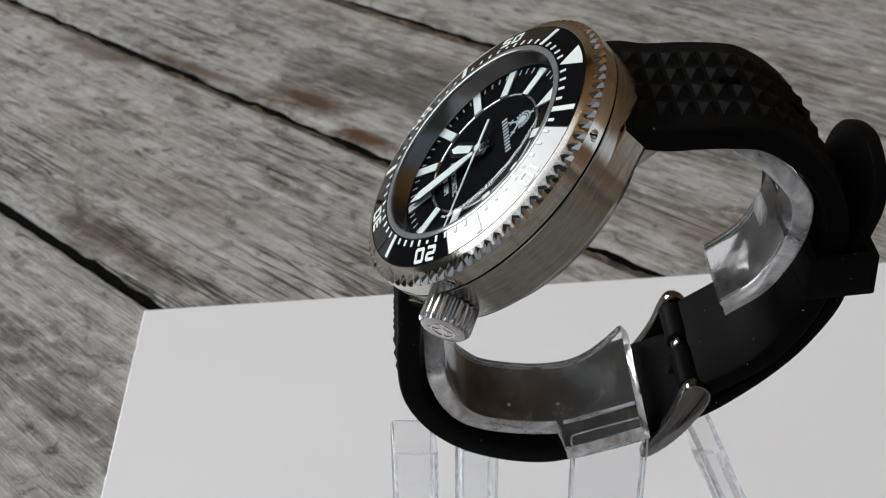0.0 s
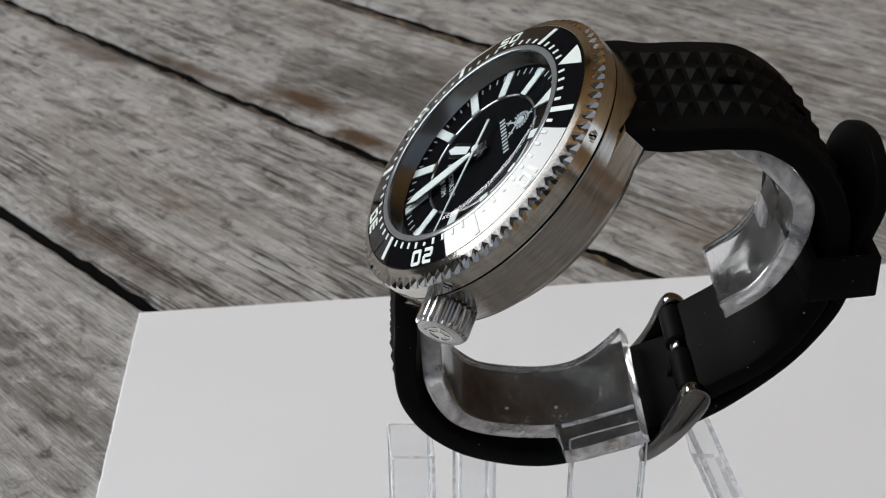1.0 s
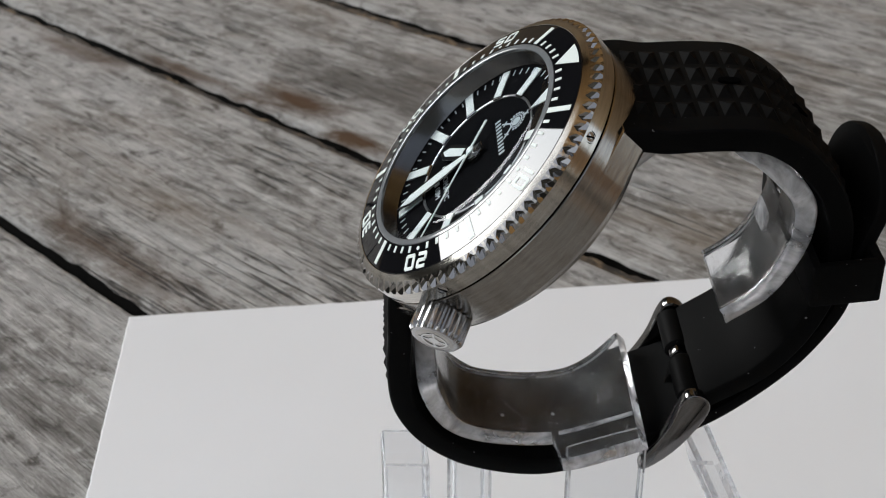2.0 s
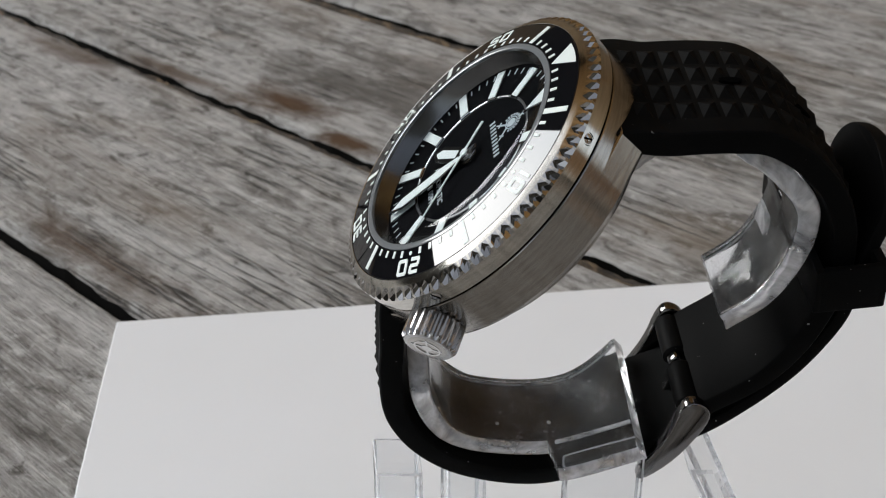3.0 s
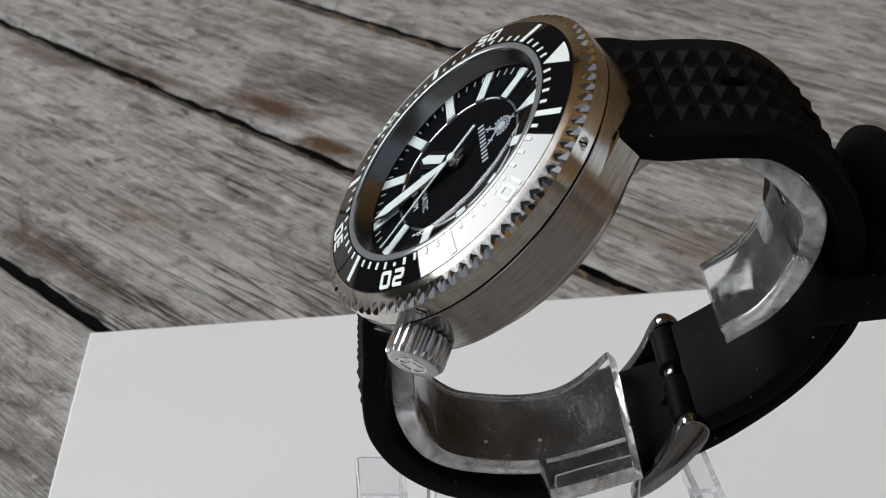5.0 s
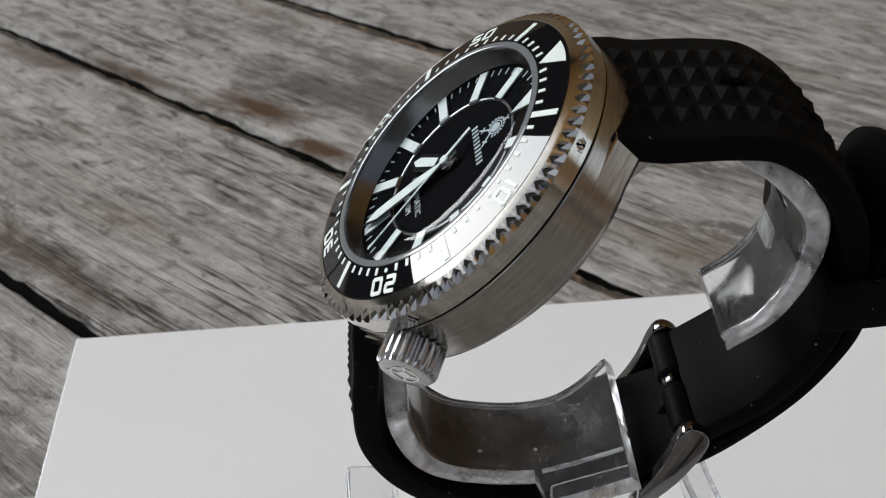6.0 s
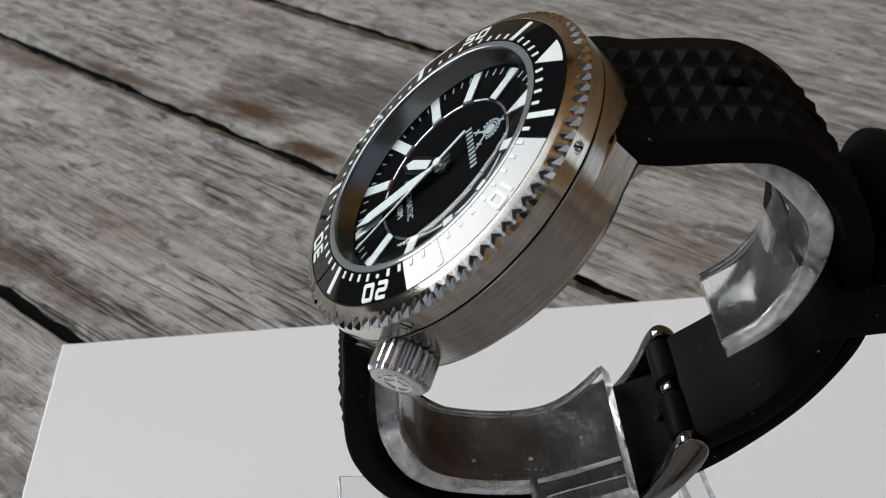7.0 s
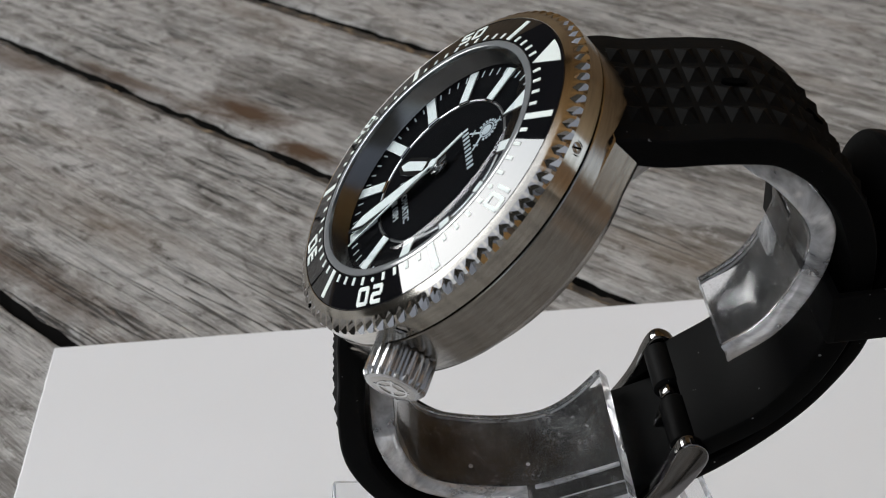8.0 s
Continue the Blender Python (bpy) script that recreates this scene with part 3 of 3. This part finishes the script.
def dial():
    d = part("dial_plate", revolve([(0, -2.6), (8.55, -2.6), (8.6, -2.56), (8.62, -2.52), (13.6, -2.52), (13.6, -3.2), (0, -3.2)], 160), DIALBLACK, watch, "black dial with pale hour markers")
    part("dial_step", revolve([(8.5, -2.6), (8.56, -2.5), (8.7, -2.46), (8.84, -2.52)], 160), STEPRING, d, "thin grey ring step")
    part("inner_ring", revolve([(13.3, -2.53), (13.45, -2.3), (14.2, -0.4), (14.4, -0.3), (14.4, -3.2), (13.6, -3.2)], 200), REHAUT, watch, "dark grey sloping ring round the dial")
    z = -2.52
    long = [(-0.62, 8.7), (0.62, 8.7), (0.62, 12.7), (-0.62, 12.7)]
    frame_bm = slab([(-0.78, 8.5), (0.78, 8.5), (0.78, 12.85), (-0.78, 12.85)], z, z + 0.22, bevel=0.08)
    first = None
    for h in (1, 2, 3, 4, 5, 6, 7, 8, 9, 10, 11):
        if first is None:
            first = part("hour_marker", frame_bm, POLISH, d, "steel framed pale bar")
            fill = part("lume_fill", slab(long, z + 0.15, z + 0.27, bevel=0.03), LUME, first)
            first.matrix_basis = turn(5 * h)
        else:
            copy_thing(first, turn(5 * h))
    tri = part("twelve_marker", slab([(0, 8.3), (1.75, 12.85), (-1.75, 12.85)], z, z + 0.22, bevel=0.08), POLISH, d, "steel framed pale triangle")
    part("lume_fill", slab([(0, 8.75), (1.5, 12.7), (-1.5, 12.7)], z + 0.15, z + 0.27, bevel=0.03), LUME, tri)
    tick = None
    for mnt in range(60):
        if mnt % 5 == 0:
            continue
        if tick is None:
            tick = part("dial_tick", slab([(-0.09, 11.9), (0.09, 11.9), (0.09, 12.75), (-0.09, 12.75)], z, z + 0.03), PRINT, d)
            tick.matrix_basis = turn(mnt)
        else:
            again(tick, d, turn(mnt))
    # emblem drawn as a plain ring with crossed bars, and a row of plain bars under it
    em = part("emblem", revolve([(0.62, 0.03), (0.72, 0.03), (0.72, 0.0), (0.62, 0.0)], 32, True), SILVERPRINT, d, "silver emblem of a wreath with crossed bars")
    em.matrix_basis = Matrix.Translation((-0.3 * MM, 6.4 * MM, -2.6 * MM)) @ Matrix.Scale(1.3, 4)
    part("emblem_disc", revolve([(0, 0.035), (0.48, 0.035), (0.48, 0)], 20), SILVERPRINT, em)
    leaf = None
    for k in range(13):
        m = Matrix.Rotation(radians(-120 + 20 * k), 4, "Z")
        if leaf is None:
            leaf = part("wreath_leaf", slab([(-0.12, 0.84), (0.0, 0.8), (0.12, 0.88), (0.08, 1.02), (-0.08, 1.08)], 0.0, 0.028), SILVERPRINT, em)
            leaf.matrix_basis = m
        else:
            again(leaf, em, m)
    for ang in (42, -42):
        o = part("emblem_bar", slab([(-0.07, -1.7), (0.07, -1.7), (0.1, -1.1), (0.07, 0.1), (-0.07, 0.1), (-0.1, -1.1)], 0.0, 0.025), SILVERPRINT, em)
        o.matrix_basis = Matrix.Translation((0, -0.35 * MM, 0)) @ Matrix.Rotation(radians(ang), 4, "Z")
        o = part("emblem_guard", slab([(-0.32, -1.28), (0.32, -1.28), (0.32, -1.14), (-0.32, -1.14)], 0.0, 0.029), SILVERPRINT, em)
        o.matrix_basis = Matrix.Translation((0, -0.35 * MM, 0)) @ Matrix.Rotation(radians(ang), 4, "Z")
    part("emblem_crest", slab([(-0.16, 0.95), (0.16, 0.95), (0.1, 1.3), (0.34, 1.42), (0.08, 1.5), (0, 1.8), (-0.08, 1.5), (-0.34, 1.42), (-0.1, 1.3)], 0.0, 0.03), SILVERPRINT, em)
    for k in range(10):
        x = -3.1 + 0.69 * k
        bar = part("name_bar", slab([(x - 0.17, -0.42), (x + 0.17, -0.42), (x + 0.17, 0.42), (x - 0.17, 0.42)], 0, 0.025), SILVERPRINT, d)
        bar.matrix_basis = Matrix.Translation((0.2 * MM, 3.75 * MM, -2.6 * MM))
    written("AUTOMATIC", 1.15, PRINT, d, Matrix.Translation((0.5 * MM, -5.1 * MM, -2.59 * MM)), "dial_text", 0.012, 1.0, 0.012, 1.05)
    written("00M", 1.15, PRINT, d, Matrix.Translation((1.35 * MM, -6.45 * MM, -2.59 * MM)), "depth_text", 0.012, 1.0, 0.012, 1.05)
    part("text_bar", slab([(-0.7, -6.85), (-0.15, -6.85), (-0.15, -6.05), (-0.7, -6.05)], -2.6, -2.58), PRINT, d)


def crystal():
    dome = [(12.4 * math.sin(math.pi / 2 * k / 8), 0.6 + 0.12 * math.cos(math.pi / 2 * k / 8)) for k in range(9)]
    part("crystal", revolve(dome + [(12.4, 0.0), (0, 0.0)], 160), GLASS, watch, "slightly domed clear crystal")
    shoulder = [(12.4, 0.6), (12.8, 0.56), (13.14, 0.42), (13.4, 0.24), (13.55, 0.08), (13.55, -0.2)]
    part("crystal_shoulder", revolve(shoulder, 200), SHOULDER, watch, "shiny rounded edge of the crystal")
    part("crystal_edge", revolve([(13.5, -0.3), (13.5, 0.04), (13.6, 0.1), (14.05, 0.1), (14.25, 0.04), (14.3, -0.3)], 200), RIMGLASS, watch, "grey ring seating the crystal")


def pointers():
    hour = part("hour_hand", slab([(-0.55, -1.2), (0.55, -1.2), (0.6, 1.0), (1.15, 2.2), (1.15, 5.6), (0, 7.2), (-1.15, 5.6), (-1.15, 2.2), (-0.6, 1.0)], -2.05, -1.92, bevel=0.05), POLISH, watch, "broad steel hour pointer")
    part("lume_fill", slab([(-0.55, 2.0), (0.55, 2.0), (0.62, 5.5), (0, 6.4), (-0.62, 5.5)], -1.95, -1.89), LUME, hour)
    minute = part("minute_hand", slab([(-0.4, -1.6), (0.4, -1.6), (0.55, 2.0), (0.95, 4.0), (0.95, 10.4), (0, 12.6), (-0.95, 10.4), (-0.95, 4.0), (-0.55, 2.0)], -1.82, -1.7, bevel=0.05), POLISH, watch, "long steel minute pointer with pale fill")
    part("lume_fill", slab([(-0.3, 1.0), (0.3, 1.0), (0.72, 4.1), (0.72, 10.2), (0, 11.9), (-0.72, 10.2), (-0.72, 4.1)], -1.72, -1.66), LUME, minute)
    second = part("second_hand", slab([(-0.2, -4.3), (0.2, -4.3), (0.2, -0.6), (0.14, 3), (0.09, 12.4), (-0.09, 12.4), (-0.14, 3), (-0.2, -0.6)], -1.52, -1.42), LUME, watch, "thin pale sweeping seconds pointer")
    part("boss", revolve([(0, -1.38), (0.5, -1.38), (0.58, -1.45), (0.58, -1.56), (0, -1.56)], 28), LUME, second)
    part("pinion", revolve([(0, -1.6), (0.5, -1.6), (0.55, -1.85), (1.0, -1.9), (1.0, -2.1), (0.8, -2.15), (0.8, -2.3), (1.15, -2.35), (1.15, -2.6)], 32), POLISH, watch, "polished steel centre pin")
    return hour, minute, second


def crown():
    axis = Matrix.Rotation(-radians(121.8), 4, "Z") @ Matrix.Translation((0, 19.2 * MM, -6.9 * MM)) @ Matrix.Rotation(-math.pi / 2, 4, "X")
    n = 22
    bm = bmesh.new()
    rings = []
    for r1, r0, z in ((2.4, 2.4, 0.0), (3.0, 2.7, 0.2), (3.2, 2.82, 0.45), (3.2, 2.82, 2.75), (3.14, 2.8, 2.95), (2.98, 2.78, 3.15), (2.75, 2.72, 3.42), (2.5, 2.5, 3.5)):
        ring = []
        for k in range(n * 4):
            r = (r1, r1, r0, r0)[k % 4]
            a = 2 * math.pi * k / (n * 4)
            ring.append(bm.verts.new((r * math.cos(a), r * math.sin(a), z)))
        rings.append(ring)
    for a, b in zip(rings, rings[1:]):
        for k in range(n * 4):
            j = (k + 1) % (n * 4)
            bm.faces.new((a[k], a[j], b[j], b[k]))
    bm.faces.new(rings[0])
    bm.faces.new(rings[-1])
    c = part("crown", bm, CROWNSTEEL, watch, "fluted steel screw-down crown", smooth=25)
    c.matrix_basis = axis
    face = part("crown_face", revolve([(0, 3.53), (2.2, 3.53), (2.3, 3.5)], 48), STEEL, c, "satin engraved crown end")
    ring = part("engraved_ring", revolve([(1.3, 3.53), (1.35, 3.6), (1.55, 3.6), (1.6, 3.53)], 40), POLISH, c)
    for ang in (45, -45):
        o = part("engraved_bar", slab([(-0.13, -1.9), (0.13, -1.9), (0.13, 1.7), (-0.13, 1.7)], 3.53, 3.59, bevel=0.03), POLISH, c)
        o.matrix_basis = Matrix.Rotation(radians(ang), 4, "Z")
    part("engraved_disc", revolve([(0, 3.6), (0.6, 3.6), (0.7, 3.53)], 24), POLISH, c)
    part("crown_tube", revolve([(2.1, -1.2), (2.1, 0.3)], 32), HOLLOWSHADE, c, "dark shaft shadow gap")


def waffle_studs(strap, path, side, s0, s1):
    """Four rows of small pyramids on the outside of a strap."""
    n = len(path)
    pitch, rows, wide = 2.05, 4, 3.45
    bm = bmesh.new()
    q = [bm.verts.new((x, y, -0.42)) for x, y in ((-wide / 2, -pitch / 2), (wide / 2, -pitch / 2), (wide / 2, pitch / 2), (-wide / 2, pitch / 2))]
    apex = bm.verts.new((0, 0, 0.3))
    bm.faces.new(list(reversed(q)))
    for k in range(4):
        bm.faces.new((q[k], q[(k + 1) % 4], apex))
    stud = None
    i = int(s0 * (n - 1))
    while i < int(s1 * (n - 1)) - 4:
        j = i
        length = 0.0
        while length < pitch and j < n - 2:
            length += (path[j + 1] - path[j]).length
            j += 1
        mid = (path[i] + path[j]) / 2
        t = (path[j] - path[i]).normalized()
        out = Vector((-t.y, t.x)) * side
        for r in range(rows):
            c = (r - (rows - 1) / 2) * (wide + 0.25)
            m = Matrix(((1, 0, 0, c * MM), (0, t.x, out.x, mid.x * MM), (0, t.y, out.y, mid.y * MM), (0, 0, 0, 1)))
            if stud is None:
                stud = part("waffle_stud", bm, RUBBER, strap, smooth=0)
                stud.matrix_basis = m
            else:
                again(stud, strap, m)
        i = j


def drifted(section, k, dx=1.9, less=0.96):
    """Moves a cross-section along x and narrows it, by the share k."""
    k = min(1.0, max(0.0, k))
    k = k * k * (3 - 2 * k)
    return [(a * (1 - (1 - less) * k) + dx * k, h) for a, h in section]


def straps():
    p12 = curve_through([(14.5, -4.9), (17.0, -5.6), (19.2, -7.3), (21.2, -9.8), (23.9, -12.3), (26.5, -14.9), (29, -18), (30.3, -21.8), (30.7, -26.2), (30, -31.2), (27.6, -36.8), (23, -42), (15.5, -46.2), (7, -48.4), (-1.5, -47.6)], 0.34)
    bm = ribbon(p12, lambda i, s: drifted(rounded(10.0 - 1.0 * s, -3.5 + 0.5 * s, -0.35, 0.5), (s - 0.56) / 0.25), 1)
    s12 = part("strap_buckle_side", bm, RUBBER, watch, "black waffle rubber strap half ending in the buckle", smooth=28)
    waffle_studs(s12, p12, 1, 0.075, 0.58)
    # two vent slots, laid on as black ovals for their shade
    for s in (0.235, 0.38):
        k = int(s * (len(p12) - 1))
        p, t = p12[k], (p12[k + 1] - p12[k - 1]).normalized()
        out = Vector((-t.y, t.x))
        pts = [(0.55 * math.cos(a) , 1.3 * math.sin(a)) for a in [2 * math.pi * q / 18 for q in range(18)]]
        hole = part("vent_slot", slab(pts, -0.6, -0.02), HOLLOWSHADE, s12, "black oval standing for a shaded vent slot")
        m = Matrix(((1, 0, 0, -0.2 * MM), (0, t.x, out.x, p.x * MM), (0, t.y, out.y, p.y * MM), (0, 0, 0, 1)))
        hole.matrix_basis = m
    p6 = curve_through([(-15.5, -4.7), (-17.7, -4.9), (-22.8, -9.8), (-25.8, -12.5), (-29.9, -17.1), (-31.9, -20.9), (-32.9, -25.4), (-32.6, -30.2), (-31.1, -34.6), (-27.8, -40.0), (-23.5, -43.8), (-14.2, -48.3), (-4.5, -50.7), (2.4, -51.1), (8.9, -50.6), (14.1, -49.3), (19.5, -47.0), (24.0, -43.6), (28.6, -40.2), (32.6, -37.6), (35.6, -35.2)], 0.34)

    def sec6(i, s):
        half = 9.8 - 0.8 * s
        end = max(0.0, (s - 0.94) / 0.06)
        half *= math.sqrt(max(0.02, 1 - end * end))
        return drifted(rounded(max(half, 0.8), -3.2 + 1.2 * min(1.0, max(0.0, (s - 0.55) / 0.1)), -0.25, 0.5), min((s - 0.2) / 0.16, (1.0 - s) / 0.2), 1.8, 0.86)
    bm = ribbon(p6, sec6, -1)
    s6 = part("strap_hole_side", bm, RUBBER, watch, "black rubber strap half with free tail", smooth=28)
    waffle_studs(s6, p6, -1, 0.03, 0.26)
    # keeper loop round both layers
    c, t, out = Vector((23.7, -40.7)), Vector((-0.62, -0.785)), Vector((0.785, -0.62))
    bm = bmesh.new()
    for x0, x1, h0, h1 in ((-11.2, 12.4, 2.1, 3.3), (-11.2, 12.4, -5.0, -3.9), (-11.2, -10.0, -4.4, 2.8), (11.3, 12.4, -4.4, 2.8)):
        b2 = box(x0, x1, -3.1, 3.1, h0, h1, 0.35, 2)
        me = bpy.data.meshes.new("tmp")
        b2.to_mesh(me)
        b2.free()
        bm.from_mesh(me)
        bpy.data.meshes.remove(me)
    k = part("keeper", bm, RUBBER, watch, "black rubber keeper loop")
    k.matrix_basis = Matrix(((1, 0, 0, 0), (0, t.x, out.x, c.x * MM), (0, t.y, out.y, c.y * MM), (0, 0, 0, 1)))


def eased(points, times=2):
    """A closed outline with its corners cut round."""
    for _ in range(times):
        out = []
        for p, q in zip(points, points[1:] + points[:1]):
            out.append((0.75 * p[0] + 0.25 * q[0], 0.75 * p[1] + 0.25 * q[1]))
            out.append((0.25 * p[0] + 0.75 * q[0], 0.25 * p[1] + 0.75 * q[1]))
        points = out
    return points


def arm_plate(points, x0, x1, bevel=0.5):
    """A plate with an outline in y, z, from x0 to x1, edges rounded."""
    bm = bmesh.new()
    a = [bm.verts.new((x0, y, z)) for y, z in points]
    b = [bm.verts.new((x1, y, z)) for y, z in points]
    bm.faces.new(a)
    bm.faces.new(b)
    n = len(points)
    for i in range(n):
        bm.faces.new((a[i], a[(i + 1) % n], b[(i + 1) % n], b[i]))
    bmesh.ops.recalc_face_normals(bm, faces=bm.faces)
    if bevel:
        bmesh.ops.bevel(bm, geom=bm.edges[:], offset=bevel, segments=3, profile=0.5, affect="EDGES")
    return bm


def rod(x0, x1, y, z, r, n=28):
    bm = revolve([(0, x0), (r * 0.8, x0), (r, x0 + r * 0.25), (r, x1 - r * 0.25), (r * 0.8, x1), (0, x1)], n)
    bmesh.ops.rotate(bm, verts=bm.verts, cent=(0, 0, 0), matrix=Matrix.Rotation(math.pi / 2, 3, "Y"))
    bmesh.ops.translate(bm, verts=bm.verts, vec=(0, y, z))
    return bm


def buckle():
    b = part("buckle", rod(-7.6, 10.6, -12.6, -49.6, 1.3), BUCKLE, watch, "polished steel tang buckle")
    near = [(-0.8, -43.2), (-0.3, -45.8), (-2.0, -47.7), (-9.0, -50.1), (-14.8, -50.1), (-14.8, -48.4), (-8.0, -46.4), (-2.6, -42.8)]
    part("buckle_arm", arm_plate(eased(near), 9.6, 11.4, 0.4), BUCKLE, b)
    part("buckle_arm", arm_plate(eased([(y, z - 0.4) for y, z in near]), -8.4, -6.6, 0.4), BUCKLE, b)
    for x0, x1 in ((-6.5, 0.5), (2.3, 9.5)):
        part("strap_knuckle", rod(x0, x1, -2.7, -45.2, 1.75), RUBBER, b, "black rubber knuckle round the spring bar")
    part("spring_bar", rod(-6.8, 9.6, -2.7, -45.2, 0.7), BUCKLE, b)
    part("tang", arm_plate([(-2.0, -43.6), (-1.5, -45.5), (-3.0, -47.0), (-8.0, -49.4), (-12.8, -48.6), (-12.8, -47.9), (-8.0, -48.0), (-4.4, -45.8), (-3.4, -43.8)], 0.7, 2.1, 0.3), BUCKLE, b)


# ---- the clear stand ----
stand = tagged(empty("watch_stand", WATCH), "clear acrylic watch display stand on white card", "display stand")
INV = WATCH.inverted()


def in_world(ob):
    """Puts a part that was built in the place's own space under the stand."""
    ob.matrix_basis = INV
    return ob


def cut_back(bm, m, length, last):
    """Slants the end of a band of m verts a ring: the inner side stops short by that length."""
    bm.verts.ensure_lookup_table()
    n = len(bm.verts)
    end = bm.verts[n - m:] if last else bm.verts[:m]
    step = bm.verts[n - 6 * m:n - 5 * m] if last else bm.verts[5 * m:6 * m]
    back = (step[0].co - end[0].co).normalized() * length
    low = [end[i] for i in range(m // 2, m)]
    for v in low:
        v.co += back
    return bm


def cuff():
    path = curve_through([(8.2, -38.4), (14.4, -38.6), (20.5, -36.3), (24.9, -32.8), (26.9, -29.0), (27.2, -23), (26.3, -18.5), (23.6, -14.9), (17, -13.1), (0, -12.9), (-14, -13.0), (-20.5, -13.6), (-24.2, -16.2), (-27.7, -21.4), (-29.2, -27.4), (-26.9, -33.3), (-20.5, -40.2), (-10.2, -44.8)], 0.5)

    def sec(i, s):
        y, z = path[i]
        k = min(1.0, max(0.0, (-z - 14.2) / 5.0))
        k = k * k * (3 - 2 * k)
        far, near = -3.6 + 0.6 * k, 3.6 + 5.4 * k
        if z < -35 and y < 0:
            e = min(1.0, max(0.0, (y + 19.0) / 8.0))
            far -= 3.6 * e * e
            w = min(1.0, max(0.0, (y + 21.3) / 0.7))
            near += 4.8 * w * w * (3 - 2 * w)
        mid = (far + near) / 2
        return [(a + mid, h) for a, h in rounded((near - far) / 2, -2.7, 0, 0.7)]
    bm = cut_back(cut_back(ribbon(path, sec, -1), 16, 0.6, True), 16, 0.8, False)
    frosted(part("cuff", bm, ACRYLIC, stand, "clear acrylic C-shaped cuff inside the strap", smooth=40), lambda f: f.normal.x > 0.35 or -0.8 < f.normal.x < -0.35 or len(f.vertices) > 4)


def cuff_details():
    """The stepped recess in one arm, a clear tab under it, and two pale nubs added for glints on the lower arm."""
    tilt = Matrix.Rotation(radians(-33), 4, "X")
    tab = part("cuff_tab", box(-3.4, 0.8, -0.5, 0.5, -1.7, 1.5, 0.25), FROST, stand, "clear tab standing in the cuff")
    tab.matrix_basis = Matrix.Translation((0, 19.0 * MM, -36.2 * MM)) @ tilt
    recess = part("cuff_recess", box(-3.4, 2.4, -0.35, 0.35, -2.4, 2.6, 0.15), DARKCLEAR, stand, "dark see-through recess")
    recess.matrix_basis = Matrix.Translation((0, 21.3 * MM, -33.6 * MM)) @ tilt
    for x, y, z in ((5.0, -25.0, -33.7), (5.0, -20.0, -38.6)):
        nub = part("moulding_nub", revolve([(0, 0.14), (0.16, 0.1), (0.27, 0.0), (0, 0)], 16), FROST, stand)
        nub.matrix_basis = Matrix.Translation((x * MM, y * MM, z * MM)) @ Matrix.Rotation(radians(-45), 4, "X")


def frosted(ob, pick):
    """Gives the faces that pick(normal) takes a frosted look."""
    ob.data.materials.append(FROST)
    for f in ob.data.polygons:
        if pick(f):
            f.material_index = 1
    return ob


def upright_edges(f):
    """The narrow rounded strips that run upwards."""
    return f.area < 30 * MM * MM and abs(f.normal.z) < 0.4


def stand_base():
    # pale ridge added to draw the bright line along the cuff's inner edge
    tail = curve_through([(-20.2, -40.5), (-17.0, -42.0), (-14.0, -43.3), (-10.8, -44.6)], 0.5)
    part("cuff_ridge", ribbon(tail, lambda i, s: [(a + 9.1, h) for a, h in rounded(0.28, -2.95, -2.5, 0.14)], -1), FROST, stand, "thin pale ridge standing for a bright line on the cuff", smooth=40)
    bm = box(14.8, 24.9, 116.2, 119.6, 3.0, 28.0, 0.35)
    for v in bm.verts:
        if v.co.z > 20:
            v.co.z += (v.co.x - 14.3) * 0.36
    frosted(in_world(part("front_post", bm, CLEAR, stand, "clear upright post")), upright_edges)
    for x0, x1, y0 in ((-10.2, -3.7, 126.0), (-0.4, 5.2, 126.8)):
        bm = box(x0, x1, y0, y0 + 8.0, 3.0, 20.5, 0.5)
        for v in bm.verts:
            v.co.x -= (v.co.y - y0) * 0.12
        frosted(in_world(part("back_post", bm, CLEAR, stand, "clear square pillar")), upright_edges)
    bm = bmesh.new()
    bmesh.ops.create_cube(bm, size=1)
    for v in bm.verts:
        v.co = Vector((38.5 + v.co.x * 4.2 + (0.5 - v.co.z) * 9.6 - 4.0, 129.5 + v.co.y * 10, 1.6 + (v.co.z + 0.5) * 20.9))
    bmesh.ops.bevel(bm, geom=bm.edges[:], offset=0.8, segments=2, profile=0.5, affect="EDGES")
    frosted(in_world(part("slanted_strut", bm, CLEAR, stand, "clear leaning strut")), upright_edges)
    in_world(part("foot_plate", box(-12, 30, 95, 136, 1.55, 3.2, 0.5), CLEAR, stand, "clear foot plate"))


case()
bezel()
dial()
crystal()
hour_hand, minute_hand, second_hand = pointers()
crown()
straps()
buckle()
cuff()
cuff_details()
stand_base()


def motions():
    times = [0.5 * k for k in range(17)]
    walk(second_hand, [(t, Matrix.Rotation(-radians(120.8 + 6.05 * t), 4, "Z")) for t in times])
    walk(minute_hand, [(t, Matrix.Rotation(-radians(181.3 + 0.1 * t), 4, "Z")) for t in (0.0, 4.0, 8.0)])
    walk(hour_hand, [(t, Matrix.Rotation(-radians(225.2 + 0.0083 * t), 4, "Z")) for t in (0.0, 8.0)])


motions()
